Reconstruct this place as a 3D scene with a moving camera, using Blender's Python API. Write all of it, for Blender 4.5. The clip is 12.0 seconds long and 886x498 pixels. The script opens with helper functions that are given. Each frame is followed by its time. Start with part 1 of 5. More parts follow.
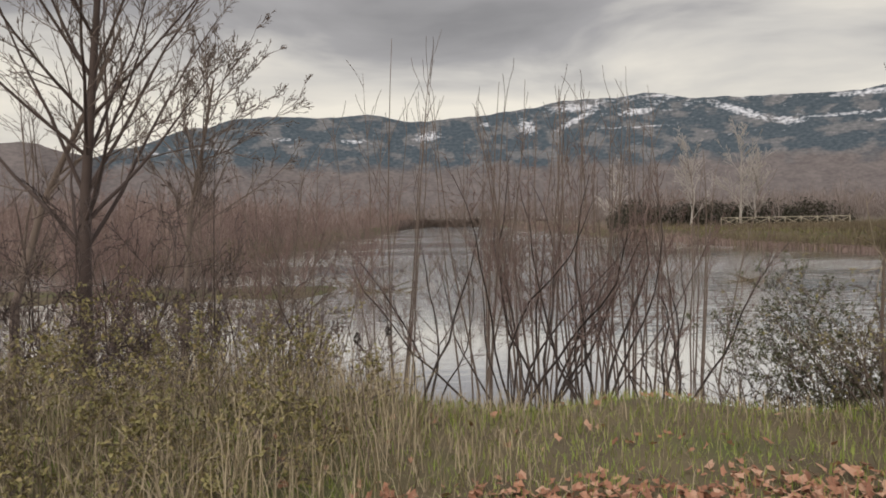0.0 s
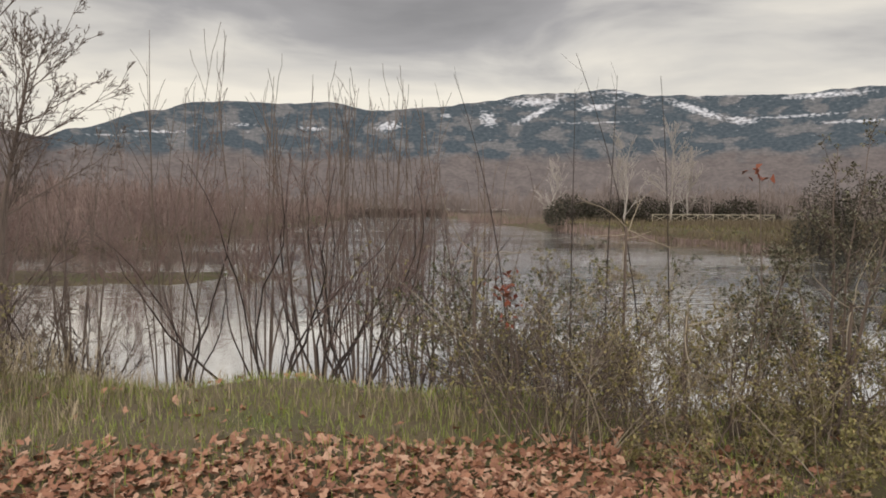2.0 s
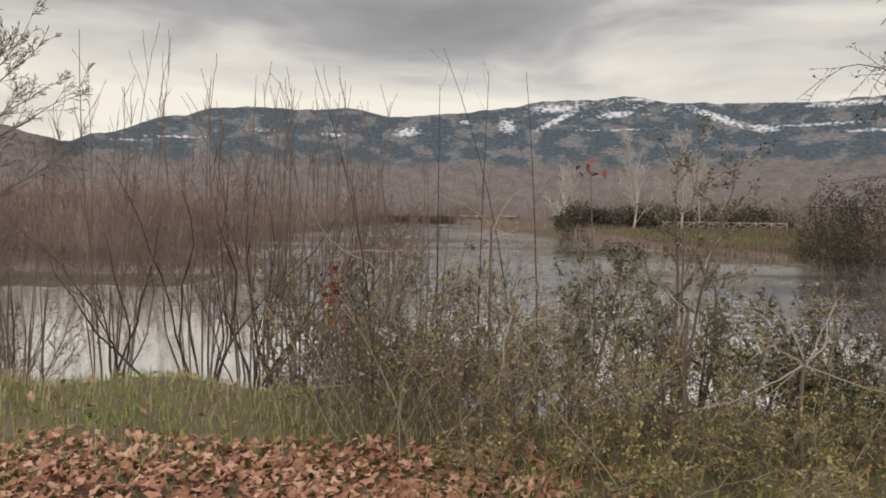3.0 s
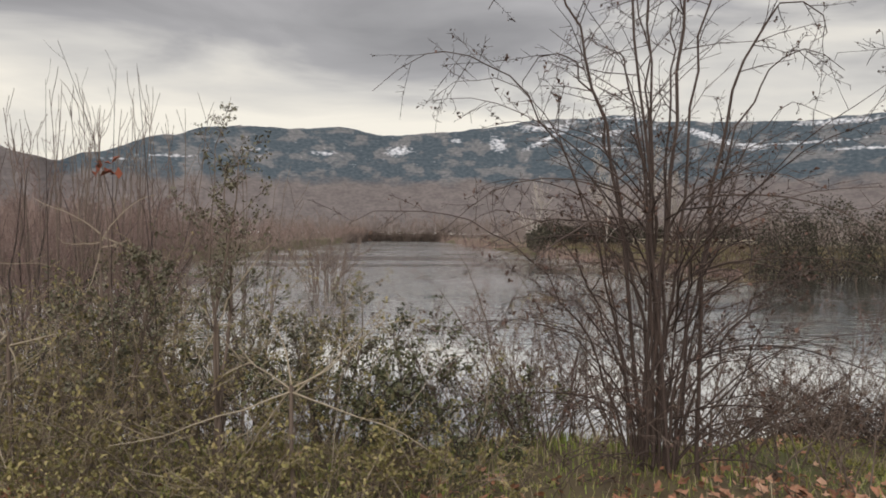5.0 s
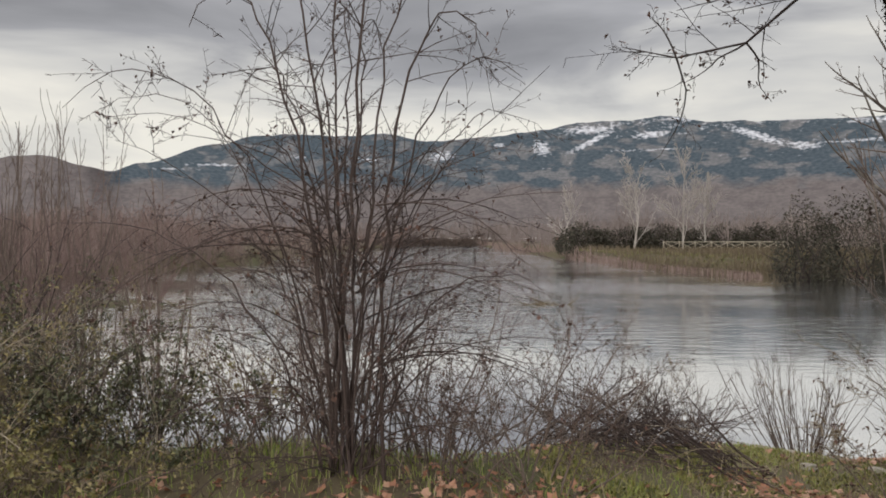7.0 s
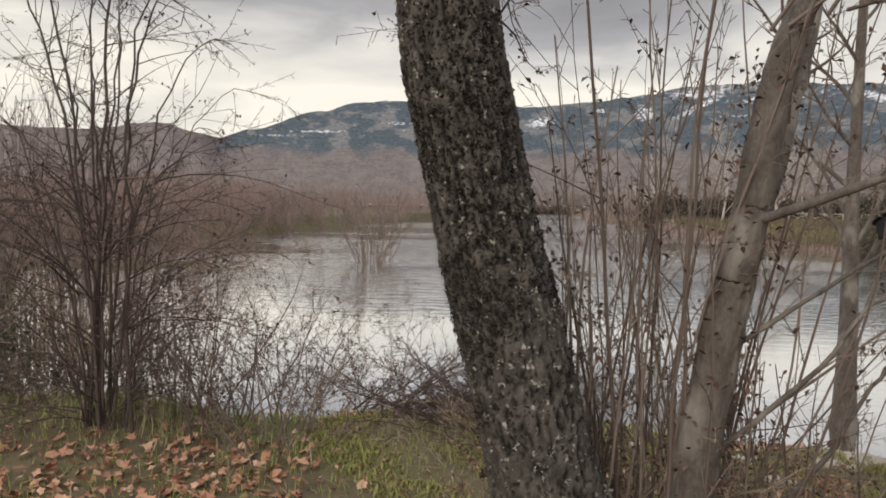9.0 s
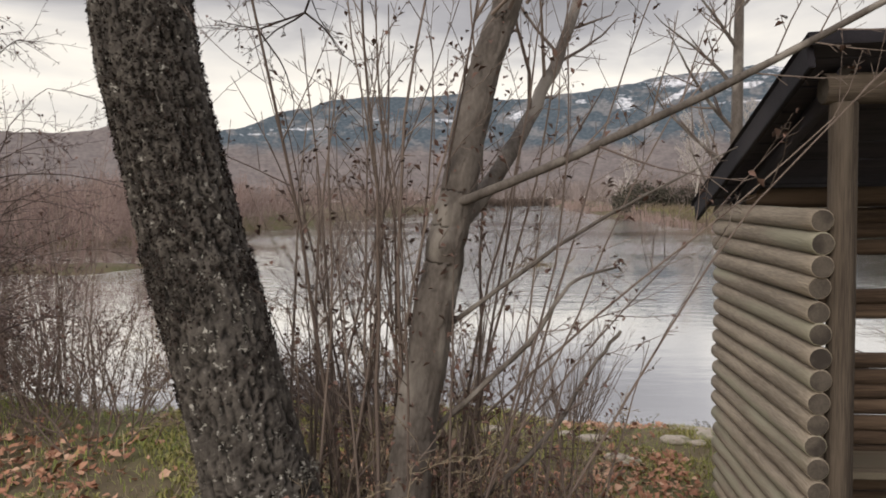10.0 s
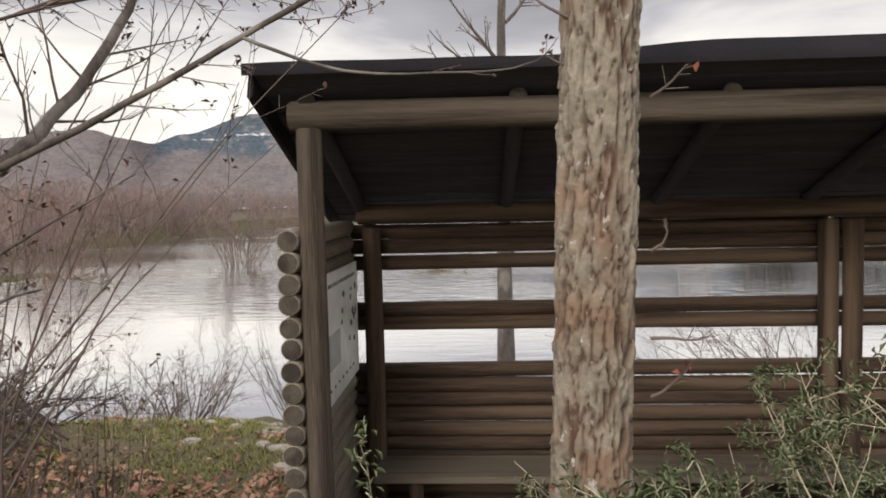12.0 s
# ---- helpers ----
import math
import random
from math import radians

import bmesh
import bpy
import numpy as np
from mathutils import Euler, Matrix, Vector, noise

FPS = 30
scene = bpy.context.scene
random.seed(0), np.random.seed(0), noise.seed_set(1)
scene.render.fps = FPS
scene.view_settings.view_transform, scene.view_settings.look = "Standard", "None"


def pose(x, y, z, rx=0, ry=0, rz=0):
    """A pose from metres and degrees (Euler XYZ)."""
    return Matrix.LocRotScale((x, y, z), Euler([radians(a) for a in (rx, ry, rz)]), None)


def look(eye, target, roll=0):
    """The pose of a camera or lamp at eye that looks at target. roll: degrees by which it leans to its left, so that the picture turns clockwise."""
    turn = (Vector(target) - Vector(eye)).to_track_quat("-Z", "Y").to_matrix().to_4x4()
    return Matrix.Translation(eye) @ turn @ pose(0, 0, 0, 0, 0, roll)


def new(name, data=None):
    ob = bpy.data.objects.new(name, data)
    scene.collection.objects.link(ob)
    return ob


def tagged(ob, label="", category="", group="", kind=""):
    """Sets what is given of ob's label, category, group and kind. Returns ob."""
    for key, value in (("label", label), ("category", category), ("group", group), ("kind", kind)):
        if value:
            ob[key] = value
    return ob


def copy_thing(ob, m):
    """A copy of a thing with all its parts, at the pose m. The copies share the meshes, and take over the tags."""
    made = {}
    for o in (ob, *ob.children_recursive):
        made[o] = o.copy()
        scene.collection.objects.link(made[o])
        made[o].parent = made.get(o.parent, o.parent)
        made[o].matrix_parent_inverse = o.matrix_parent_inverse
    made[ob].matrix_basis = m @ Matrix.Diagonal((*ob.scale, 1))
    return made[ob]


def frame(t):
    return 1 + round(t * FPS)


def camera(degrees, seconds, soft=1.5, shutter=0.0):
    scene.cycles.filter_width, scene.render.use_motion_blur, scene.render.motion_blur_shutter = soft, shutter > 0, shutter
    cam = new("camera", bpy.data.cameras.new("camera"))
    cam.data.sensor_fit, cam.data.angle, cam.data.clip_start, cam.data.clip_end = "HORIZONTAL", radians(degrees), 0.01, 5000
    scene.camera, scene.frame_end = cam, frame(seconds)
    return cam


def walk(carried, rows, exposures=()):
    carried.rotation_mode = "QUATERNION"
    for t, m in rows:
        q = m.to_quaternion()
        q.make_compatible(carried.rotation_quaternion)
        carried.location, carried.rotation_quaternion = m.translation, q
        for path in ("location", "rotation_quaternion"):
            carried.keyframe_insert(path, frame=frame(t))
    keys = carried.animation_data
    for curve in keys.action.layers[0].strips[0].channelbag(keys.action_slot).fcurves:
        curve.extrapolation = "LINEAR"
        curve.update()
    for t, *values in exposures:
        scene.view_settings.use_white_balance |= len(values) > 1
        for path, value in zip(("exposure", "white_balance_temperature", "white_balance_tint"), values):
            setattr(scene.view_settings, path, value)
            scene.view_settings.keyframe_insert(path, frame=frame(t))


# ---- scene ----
cam = camera(63.2, 12.0, soft=1.8)
PATH = [
    (0, (-1.322, 0.497, 1.565), (-1.267, 2.495, 1.483), -1.1),
    (0.5, (-0.656, 0.215, 1.551), (-0.512, 2.207, 1.443), -0.9),
    (1, (0.101, 0.063, 1.537), (0.287, 2.051, 1.415), -0.5),
    (1.5, (0.79, -0.051, 1.562), (0.976, 1.936, 1.441), -0.4),
    (2, (1.426, -0.089, 1.557), (1.594, 1.901, 1.448), 0.3),
    (2.5, (2.07, -0.085, 1.584), (2.188, 1.908, 1.48), 0.4),
    (2.7, (2.295, -0.099, 1.551), (2.41, 1.895, 1.453), 0.7),
    (4.5, (4.787, 0.27, 1.419), (4.908, 2.265, 1.343), 0.8),
    (5, (5.406, 0.302, 1.452), (5.543, 2.296, 1.411), 0.6),
    (5.5, (5.942, 0.257, 1.468), (6.07, 2.253, 1.454), 0.5),
    (6, (6.554, 0.15, 1.482), (6.636, 2.148, 1.471), -0.1),
    (6.5, (7.085, 0.11, 1.485), (7.141, 2.11, 1.470), -0.3),
    (8.5, (9.331, 0.152, 1.526), (9.127, 2.139, 1.426), 1.0),
    (9, (9.941, 0.077, 1.552), (9.686, 2.057, 1.431), 0.7),
    (9.5, (10.472, 0.112, 1.525), (10.211, 2.091, 1.397), 0.1),
    (9.8, (10.83, 0.096, 1.521), (10.589, 2.078, 1.395), -0.7),
    (10, (11.09, 0.111, 1.521), (10.876, 2.095, 1.385), -0.9),
    (10.5, (11.719, 0.143, 1.51), (11.592, 2.134, 1.375), -1.5),
    (11, (12.334, 0.172, 1.528), (12.337, 2.167, 1.393), -2.0),
    (11.5, (12.856, 0.128, 1.518), (12.86, 2.125, 1.401), -2.3),
    (12, (13.452, 0.153, 1.563), (13.352, 2.146, 1.439), -1.2),
]
walk(cam, [(t, look(eye, target, roll)) for t, eye, target, roll in PATH],
     exposures=((0, 0.06, 6900, 11), (2.5, 0.12, 6950, 11), (4.5, 0.16, 6900, 11), (5.7, 0.14, 6650, 10), (6.5, 0.06, 6550, 10), (9.0, 0.28, 6850, 11), (10.5, 0.40, 6800, 13), (11.2, 0.42, 6800, 13), (12, 0.52, 6700, 13)))

# ---- world and light: overcast winter day, sun behind cloud ----
world = bpy.data.worlds.new("overcast_sky")
scene.world = world
world.use_nodes = True
wn, wl = world.node_tree.nodes, world.node_tree.links
wn.clear()


def wnode(kind, **props):
    n = wn.new(kind)
    for k, v in props.items():
        if k == "sky_type":
            n.sky_type = v
        elif k == "blend_type":
            n.blend_type = v
        elif k == "data_type":
            n.data_type = v
        elif k == "operation":
            n.operation = v
    return n


SUN_ELEV, SUN_TURN = radians(26), radians(200)
sky = wnode("ShaderNodeTexSky", sky_type="NISHITA")
sky.sun_disc = False
sky.sun_elevation, sky.sun_rotation = SUN_ELEV, SUN_TURN
sky.air_density, sky.dust_density = 1.0, 2.0
coord = wnode("ShaderNodeTexCoord")
mapping = wnode("ShaderNodeMapping")
mapping.inputs["Scale"].default_value = (2.2, 2.2, 9.0)
wl.new(coord.outputs["Generated"], mapping.inputs["Vector"])
cloud = wnode("ShaderNodeTexNoise")
cloud.inputs["Scale"].default_value = 1.25
cloud.inputs["Detail"].default_value = 6.0
cloud.inputs["Roughness"].default_value = 0.5
cloud.inputs["Distortion"].default_value = 0.35
wl.new(mapping.outputs["Vector"], cloud.inputs["Vector"])
sep = wnode("ShaderNodeSeparateXYZ")
wl.new(coord.outputs["Generated"], sep.inputs["Vector"])
bandmap = wn.new("ShaderNodeMapRange")
bandmap.inputs["From Min"].default_value, bandmap.inputs["From Max"].default_value = 0.15, 0.27
bandmap.inputs["To Min"].default_value, bandmap.inputs["To Max"].default_value = 0.30, -0.07
wl.new(sep.outputs["Z"], bandmap.inputs["Value"])
addn = wnode("ShaderNodeMath", operation="ADD")
wl.new(cloud.outputs["Fac"], addn.inputs[0])
wl.new(bandmap.outputs["Result"], addn.inputs[1])
ramp = wn.new("ShaderNodeValToRGB")
els = ramp.color_ramp.elements
els[0].position, els[0].color = 0.28, (0.29, 0.29, 0.305, 1)
els[1].position, els[1].color = 0.82, (0.97, 0.94, 0.86, 1)
e = els.new(0.48)
e.color = (0.42, 0.42, 0.44, 1)
e = els.new(0.62)
e.color = (0.68, 0.675, 0.66, 1)
wl.new(addn.outputs[0], ramp.inputs["Fac"])
zenith = wn.new("ShaderNodeMapRange")
zenith.inputs["From Min"].default_value, zenith.inputs["From Max"].default_value = 0.27, 0.78
zenith.inputs["To Min"].default_value, zenith.inputs["To Max"].default_value = 0.92, 3.3
wl.new(sep.outputs["Z"], zenith.inputs["Value"])
sky_bg = wn.new("ShaderNodeBackground")
sky_bg.inputs["Strength"].default_value = 0.05
wl.new(sky.outputs["Color"], sky_bg.inputs["Color"])
cloud_bg = wn.new("ShaderNodeBackground")
wl.new(zenith.outputs["Result"], cloud_bg.inputs["Strength"])
wl.new(ramp.outputs["Color"], cloud_bg.inputs["Color"])
both = wn.new("ShaderNodeMixShader")
both.inputs[0].default_value = 0.88
wl.new(sky_bg.outputs[0], both.inputs[1])
wl.new(cloud_bg.outputs[0], both.inputs[2])
wout = wn.new("ShaderNodeOutputWorld")
wl.new(both.outputs[0], wout.inputs["Surface"])

sun_data = bpy.data.lights.new("sun", "SUN")
sun_data.energy, sun_data.angle, sun_data.color = 1.5, radians(25), (1.0, 0.95, 0.88)
sun = new("sun", sun_data)
sun.matrix_world = look((6 + 40 * math.sin(SUN_TURN), 40 * math.cos(SUN_TURN), 40 * math.tan(SUN_ELEV)), (6, 0, 0))

# ---- materials ----


def mat(name, c1, c2, rough=0.8, scale=6.0, bump=0.3, c3=None, fine=60.0, random_by="", stretch=(1, 1, 1), spread=0.35, metal=0.0, bump_dist=0.01, own=False):
    """A two-scale noise material. random_by: 'island' or 'object' varies whole pieces."""
    m = bpy.data.materials.new(name)
    m.use_nodes = True
    n, l = m.node_tree.nodes, m.node_tree.links
    b = n["Principled BSDF"]
    b.inputs["Roughness"].default_value = rough
    b.inputs["Metallic"].default_value = metal
    b.inputs["Specular IOR Level"].default_value = 0.3
    tc = n.new("ShaderNodeTexCoord")
    mp = n.new("ShaderNodeMapping")
    mp.inputs["Scale"].default_value = stretch
    l.new(tc.outputs["Object"], mp.inputs["Vector"])
    if own:
        oi = n.new("ShaderNodeObjectInfo")
        far = n.new("ShaderNodeMath")
        far.operation = "MULTIPLY"
        far.inputs[1].default_value = 90.0
        l.new(oi.outputs["Random"], far.inputs[0])
        l.new(far.outputs[0], mp.inputs["Location"])
    big = n.new("ShaderNodeTexNoise")
    big.inputs["Scale"].default_value, big.inputs["Detail"].default_value = scale, 5
    small = n.new("ShaderNodeTexNoise")
    small.inputs["Scale"].default_value, small.inputs["Detail"].default_value = fine, 4
    for t in (big, small):
        l.new(mp.outputs["Vector"], t.inputs["Vector"])
    r = n.new("ShaderNodeValToRGB")
    r.color_ramp.elements[0].position, r.color_ramp.elements[1].position = 0.5 - spread / 2, 0.5 + spread / 2
    r.color_ramp.elements[0].color, r.color_ramp.elements[1].color = (*c1, 1), (*c2, 1)
    mixf = n.new("ShaderNodeMix")
    mixf.inputs[0].default_value = 0.4
    l.new(big.outputs["Fac"], mixf.inputs[2])
    l.new(small.outputs["Fac"], mixf.inputs[3])
    l.new(mixf.outputs[0], r.inputs["Fac"])
    last = r.outputs["Color"]
    if random_by:
        if random_by == "island":
            src = n.new("ShaderNodeNewGeometry").outputs["Random Per Island"]
        else:
            src = n.new("ShaderNodeObjectInfo").outputs["Random"]
        r2 = n.new("ShaderNodeValToRGB")
        r2.color_ramp.elements[0].color = (*c1, 1)
        r2.color_ramp.elements[1].color = (*(c3 or c2), 1)
        mid = r2.color_ramp.elements.new(0.55)
        mid.color = (*c2, 1)
        l.new(src, r2.inputs["Fac"])
        mx = n.new("ShaderNodeMix")
        mx.data_type = "RGBA"
        mx.inputs[0].default_value = 0.7
        l.new(last, mx.inputs[6])
        l.new(r2.outputs["Color"], mx.inputs[7])
        last = mx.outputs[2]
    elif c3:
        patch = n.new("ShaderNodeTexNoise")
        patch.inputs["Scale"].default_value, patch.inputs["Detail"].default_value = scale * 0.35, 6
        l.new(mp.outputs["Vector"], patch.inputs["Vector"])
        rr = n.new("ShaderNodeMapRange")
        rr.inputs["From Min"].default_value, rr.inputs["From Max"].default_value = 0.52, 0.62
        l.new(patch.outputs["Fac"], rr.inputs["Value"])
        mx = n.new("ShaderNodeMix")
        mx.data_type = "RGBA"
        l.new(rr.outputs[0], mx.inputs[0])
        l.new(last, mx.inputs[6])
        mx.inputs[7].default_value = (*c3, 1)
        last = mx.outputs[2]
    l.new(last, b.inputs["Base Color"])
    if bump:
        bp = n.new("ShaderNodeBump")
        bp.inputs["Strength"].default_value, bp.inputs["Distance"].default_value = bump, bump_dist
        l.new(mixf.outputs[0], bp.inputs["Height"])
        l.new(bp.outputs["Normal"], b.inputs["Normal"])
    return m


M_GROUND = mat("soil_and_turf", (0.08, 0.062, 0.04), (0.13, 0.105, 0.058), 0.95, 1.6, 0.6, (0.085, 0.085, 0.036), 30)
M_GRASS = mat("green_grass", (0.13, 0.185, 0.032), (0.235, 0.285, 0.06), 0.7, 2.0, 0, (0.34, 0.32, 0.12), random_by="island")
M_TURF = mat("mossy_turf", (0.12, 0.125, 0.035), (0.24, 0.225, 0.07), 0.8, 2.5, 0, (0.36, 0.30, 0.14), random_by="island")
M_DRY = mat("dry_grass", (0.24, 0.19, 0.125), (0.40, 0.335, 0.225), 0.8, 3.0, 0, (0.15, 0.115, 0.075), random_by="island")
M_LITTER = mat("fallen_leaf", (0.14, 0.062, 0.04), (0.37, 0.185, 0.115), 0.8, 20, 0.2, (0.56, 0.38, 0.27), random_by="island")
M_TWIG = mat("grey_brown_twig", (0.078, 0.058, 0.049), (0.155, 0.12, 0.10), 0.85, 5, 0, (0.22, 0.175, 0.147), random_by="island")
M_REDTWIG = mat("reddish_twig", (0.105, 0.068, 0.06), (0.175, 0.12, 0.107), 0.85, 5, 0, (0.22, 0.165, 0.147), random_by="island")
M_DARKTWIG = mat("dark_twig", (0.022, 0.017, 0.016), (0.05, 0.038, 0.034), 0.8, 6, 0, (0.075, 0.06, 0.052), random_by="island")
M_ROSETWIG = mat("rose_stem", (0.034, 0.024, 0.022), (0.075, 0.054, 0.048), 0.75, 6, 0, (0.11, 0.082, 0.07), random_by="island")
M_PALETWIG = mat("pale_dead_cane", (0.20, 0.165, 0.12), (0.34, 0.29, 0.22), 0.8, 6, 0, (0.12, 0.095, 0.065), random_by="island")
M_STRAWTWIG = mat("straw_brown_twig", (0.14, 0.11, 0.076), (0.265, 0.213, 0.148), 0.85, 5, 0, (0.38, 0.315, 0.225), random_by="island")
M_BRAMBLE = mat("bramble_leaf", (0.125, 0.118, 0.045), (0.245, 0.217, 0.085), 0.65, 8, 0, (0.33, 0.255, 0.13), random_by="island")
M_EVERGREEN = mat("dark_green_leaf", (0.05, 0.062, 0.032), (0.11, 0.112, 0.058), 0.6, 8, 0, (0.145, 0.125, 0.07), random_by="island")
M_OLIVE = mat("olive_leaf", (0.085, 0.085, 0.055), (0.16, 0.152, 0.10), 0.6, 8, 0, (0.23, 0.205, 0.15), random_by="island")
M_DRYLEAF = mat("withered_leaf", (0.045, 0.03, 0.025), (0.11, 0.065, 0.05), 0.8, 12, 0, (0.18, 0.10, 0.08), random_by="island")
M_REDLEAF = mat("red_withered_leaf", (0.16, 0.045, 0.03), (0.24, 0.075, 0.045), 0.8, 12, 0, (0.20, 0.09, 0.06), random_by="island")
M_GREYBARK = mat("smooth_grey_bark", (0.052, 0.043, 0.037), (0.135, 0.117, 0.102), 0.9, 11, 1.0, (0.20, 0.18, 0.158), 70, stretch=(1, 1, 0.5))
M_LOG = mat("weathered_log", (0.16, 0.132, 0.10), (0.29, 0.245, 0.19), 0.8, 7, 0.6, (0.24, 0.225, 0.165), 60, own=True, stretch=(0.2, 2, 2), spread=0.22, bump_dist=0.02)
# Back wall, rear posts and bench legs: darker brown than the end-wall logs.
M_DARKLOG = mat("dark_brown_log", (0.036, 0.024, 0.016), (0.096, 0.064, 0.043), 0.9, 7, 0.9, (0.125, 0.086, 0.058), 60, own=True, stretch=(0.12, 2.5, 2.5), spread=0.2, bump_dist=0.02)
M_POSTWOOD = mat("grey_brown_post_wood", (0.038, 0.029, 0.022), (0.105, 0.083, 0.063), 0.9, 5, 0.9, (0.15, 0.122, 0.094), 60, stretch=(0.12, 3, 3), own=True, spread=0.2, bump_dist=0.02)
M_BENCH = mat("grey_worn_bench_plank", (0.085, 0.068, 0.05), (0.175, 0.145, 0.11), 0.85, 6, 0.7, (0.13, 0.112, 0.084), 60, own=True, stretch=(0.15, 3, 3), spread=0.25, bump_dist=0.015)
M_ENDGRAIN = mat("log_end_grain", (0.05, 0.042, 0.034), (0.10, 0.084, 0.068), 0.95, 14, 0.6, (0.035, 0.029, 0.024), 90, own=True)
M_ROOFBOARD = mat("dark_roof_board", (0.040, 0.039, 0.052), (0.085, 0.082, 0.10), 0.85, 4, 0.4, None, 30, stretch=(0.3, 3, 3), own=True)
M_ROOFFELT = mat("black_roofing", (0.008, 0.0075, 0.010), (0.02, 0.018, 0.022), 0.95, 3, 0.5, (0.03, 0.027, 0.03), 80)
M_STONE = mat("pale_shore_stone", (0.24, 0.21, 0.17), (0.42, 0.375, 0.32), 0.85, 4, 0.6, (0.17, 0.16, 0.10), 40)
M_BOARD = mat("printed_board_paper", (0.62, 0.61, 0.57), (0.82, 0.81, 0.77), 0.45, 3, 0.05, None, 12)
M_PRINT = mat("dark_print", (0.05, 0.045, 0.045), (0.10, 0.09, 0.085), 0.6, 20, 0, None)
M_PANEL = mat("pale_grey_print", (0.36, 0.36, 0.35), (0.44, 0.44, 0.43), 0.5, 8, 0, None)
M_REED = mat("dead_reed", (0.10, 0.078, 0.052), (0.17, 0.135, 0.088), 0.85, 3, 0, (0.07, 0.055, 0.04), random_by="island")
M_FARTWIG = mat("far_winter_twig", (0.145, 0.102, 0.092), (0.235, 0.172, 0.153), 0.9, 0.3, 0, (0.31, 0.245, 0.215), random_by="island", fine=3)
M_FARWOOD = mat("distant_bare_woodland", (0.155, 0.126, 0.118), (0.25, 0.207, 0.193), 0.95, 0.05, 0, (0.21, 0.185, 0.168), random_by="island", fine=0.6)
M_FARBRUSH = mat("far_brown_brush", (0.07, 0.052, 0.044), (0.12, 0.092, 0.078), 0.9, 0.3, 0, (0.15, 0.12, 0.095), random_by="island", fine=3)
M_FARDARK = mat("distant_dark_evergreen", (0.035, 0.035, 0.026), (0.07, 0.065, 0.048), 0.9, 0.8, 0, (0.11, 0.09, 0.07), random_by="island", fine=5)
M_FARGRASS = mat("far_winter_grass", (0.10, 0.092, 0.042), (0.165, 0.155, 0.07), 0.85, 0.4, 0, (0.21, 0.175, 0.10), random_by="island", fine=3)
M_BIRCH = mat("pale_birch_bark", (0.30, 0.27, 0.245), (0.42, 0.39, 0.36), 0.85, 2, 0, None, 10)
M_FENCE = mat("pale_fence_timber", (0.28, 0.25, 0.19), (0.38, 0.34, 0.27), 0.8, 1.5, 0, None, 12)


def water_material():
    m = bpy.data.materials.new("lake_water")
    m.use_nodes = True
    n, l = m.node_tree.nodes, m.node_tree.links
    b = n["Principled BSDF"]
    b.inputs["Base Color"].default_value = (0.035, 0.042, 0.04, 1)
    b.inputs["Roughness"].default_value = 0.05
    b.inputs["IOR"].default_value = 1.333
    gloss = n.new("ShaderNodeBsdfGlossy")
    gloss.inputs["Roughness"].default_value = 0.09
    gloss.inputs["Color"].default_value = (0.97, 0.97, 0.97, 1)
    fres = n.new("ShaderNodeFresnel")
    fres.inputs["IOR"].default_value = 300.0
    blend = n.new("ShaderNodeMixShader")
    out = n["Material Output"]
    l.new(fres.outputs[0], blend.inputs[0])
    l.new(b.outputs[0], blend.inputs[1])
    l.new(gloss.outputs[0], blend.inputs[2])
    l.new(blend.outputs[0], out.inputs["Surface"])
    tc = n.new("ShaderNodeTexCoord")
    mp = n.new("ShaderNodeMapping")
    mp.inputs["Scale"].default_value = (0.55, 1.6, 1)
    l.new(tc.outputs["Object"], mp.inputs["Vector"])
    rip = n.new("ShaderNodeTexNoise")
    rip.inputs["Scale"].default_value, rip.inputs["Detail"].default_value = 1.7, 4
    l.new(mp.outputs["Vector"], rip.inputs["Vector"])
    wind = n.new("ShaderNodeTexNoise")
    wind.inputs["Scale"].default_value, wind.inputs["Detail"].default_value = 0.045, 3
    l.new(mp.outputs["Vector"], wind.inputs["Vector"])
    sp = n.new("ShaderNodeSeparateXYZ")
    l.new(tc.outputs["Object"], sp.inputs["Vector"])
    calm = n.new("ShaderNodeMapRange")
    calm.inputs["From Min"].default_value, calm.inputs["From Max"].default_value = 16, 30
    calm.inputs["To Min"].default_value, calm.inputs["To Max"].default_value = 0.06, 0.9
    l.new(sp.outputs["Y"], calm.inputs["Value"])
    patch = n.new("ShaderNodeMapRange")
    patch.inputs["From Min"].default_value, patch.inputs["From Max"].default_value = 0.42, 0.60
    patch.inputs["To Min"].default_value = 0.15
    l.new(wind.outputs["Fac"], patch.inputs["Value"])
    mul = n.new("ShaderNodeMath")
    mul.operation = "MULTIPLY"
    l.new(calm.outputs[0], mul.inputs[0])
    l.new(patch.outputs[0], mul.inputs[1])
    bp = n.new("ShaderNodeBump")
    bp.inputs["Distance"].default_value = 0.11
    l.new(mul.outputs[0], bp.inputs["Strength"])
    l.new(rip.outputs["Fac"], bp.inputs["Height"])
    for s in (b, gloss, fres):
        l.new(bp.outputs["Normal"], s.inputs["Normal"])
    return m


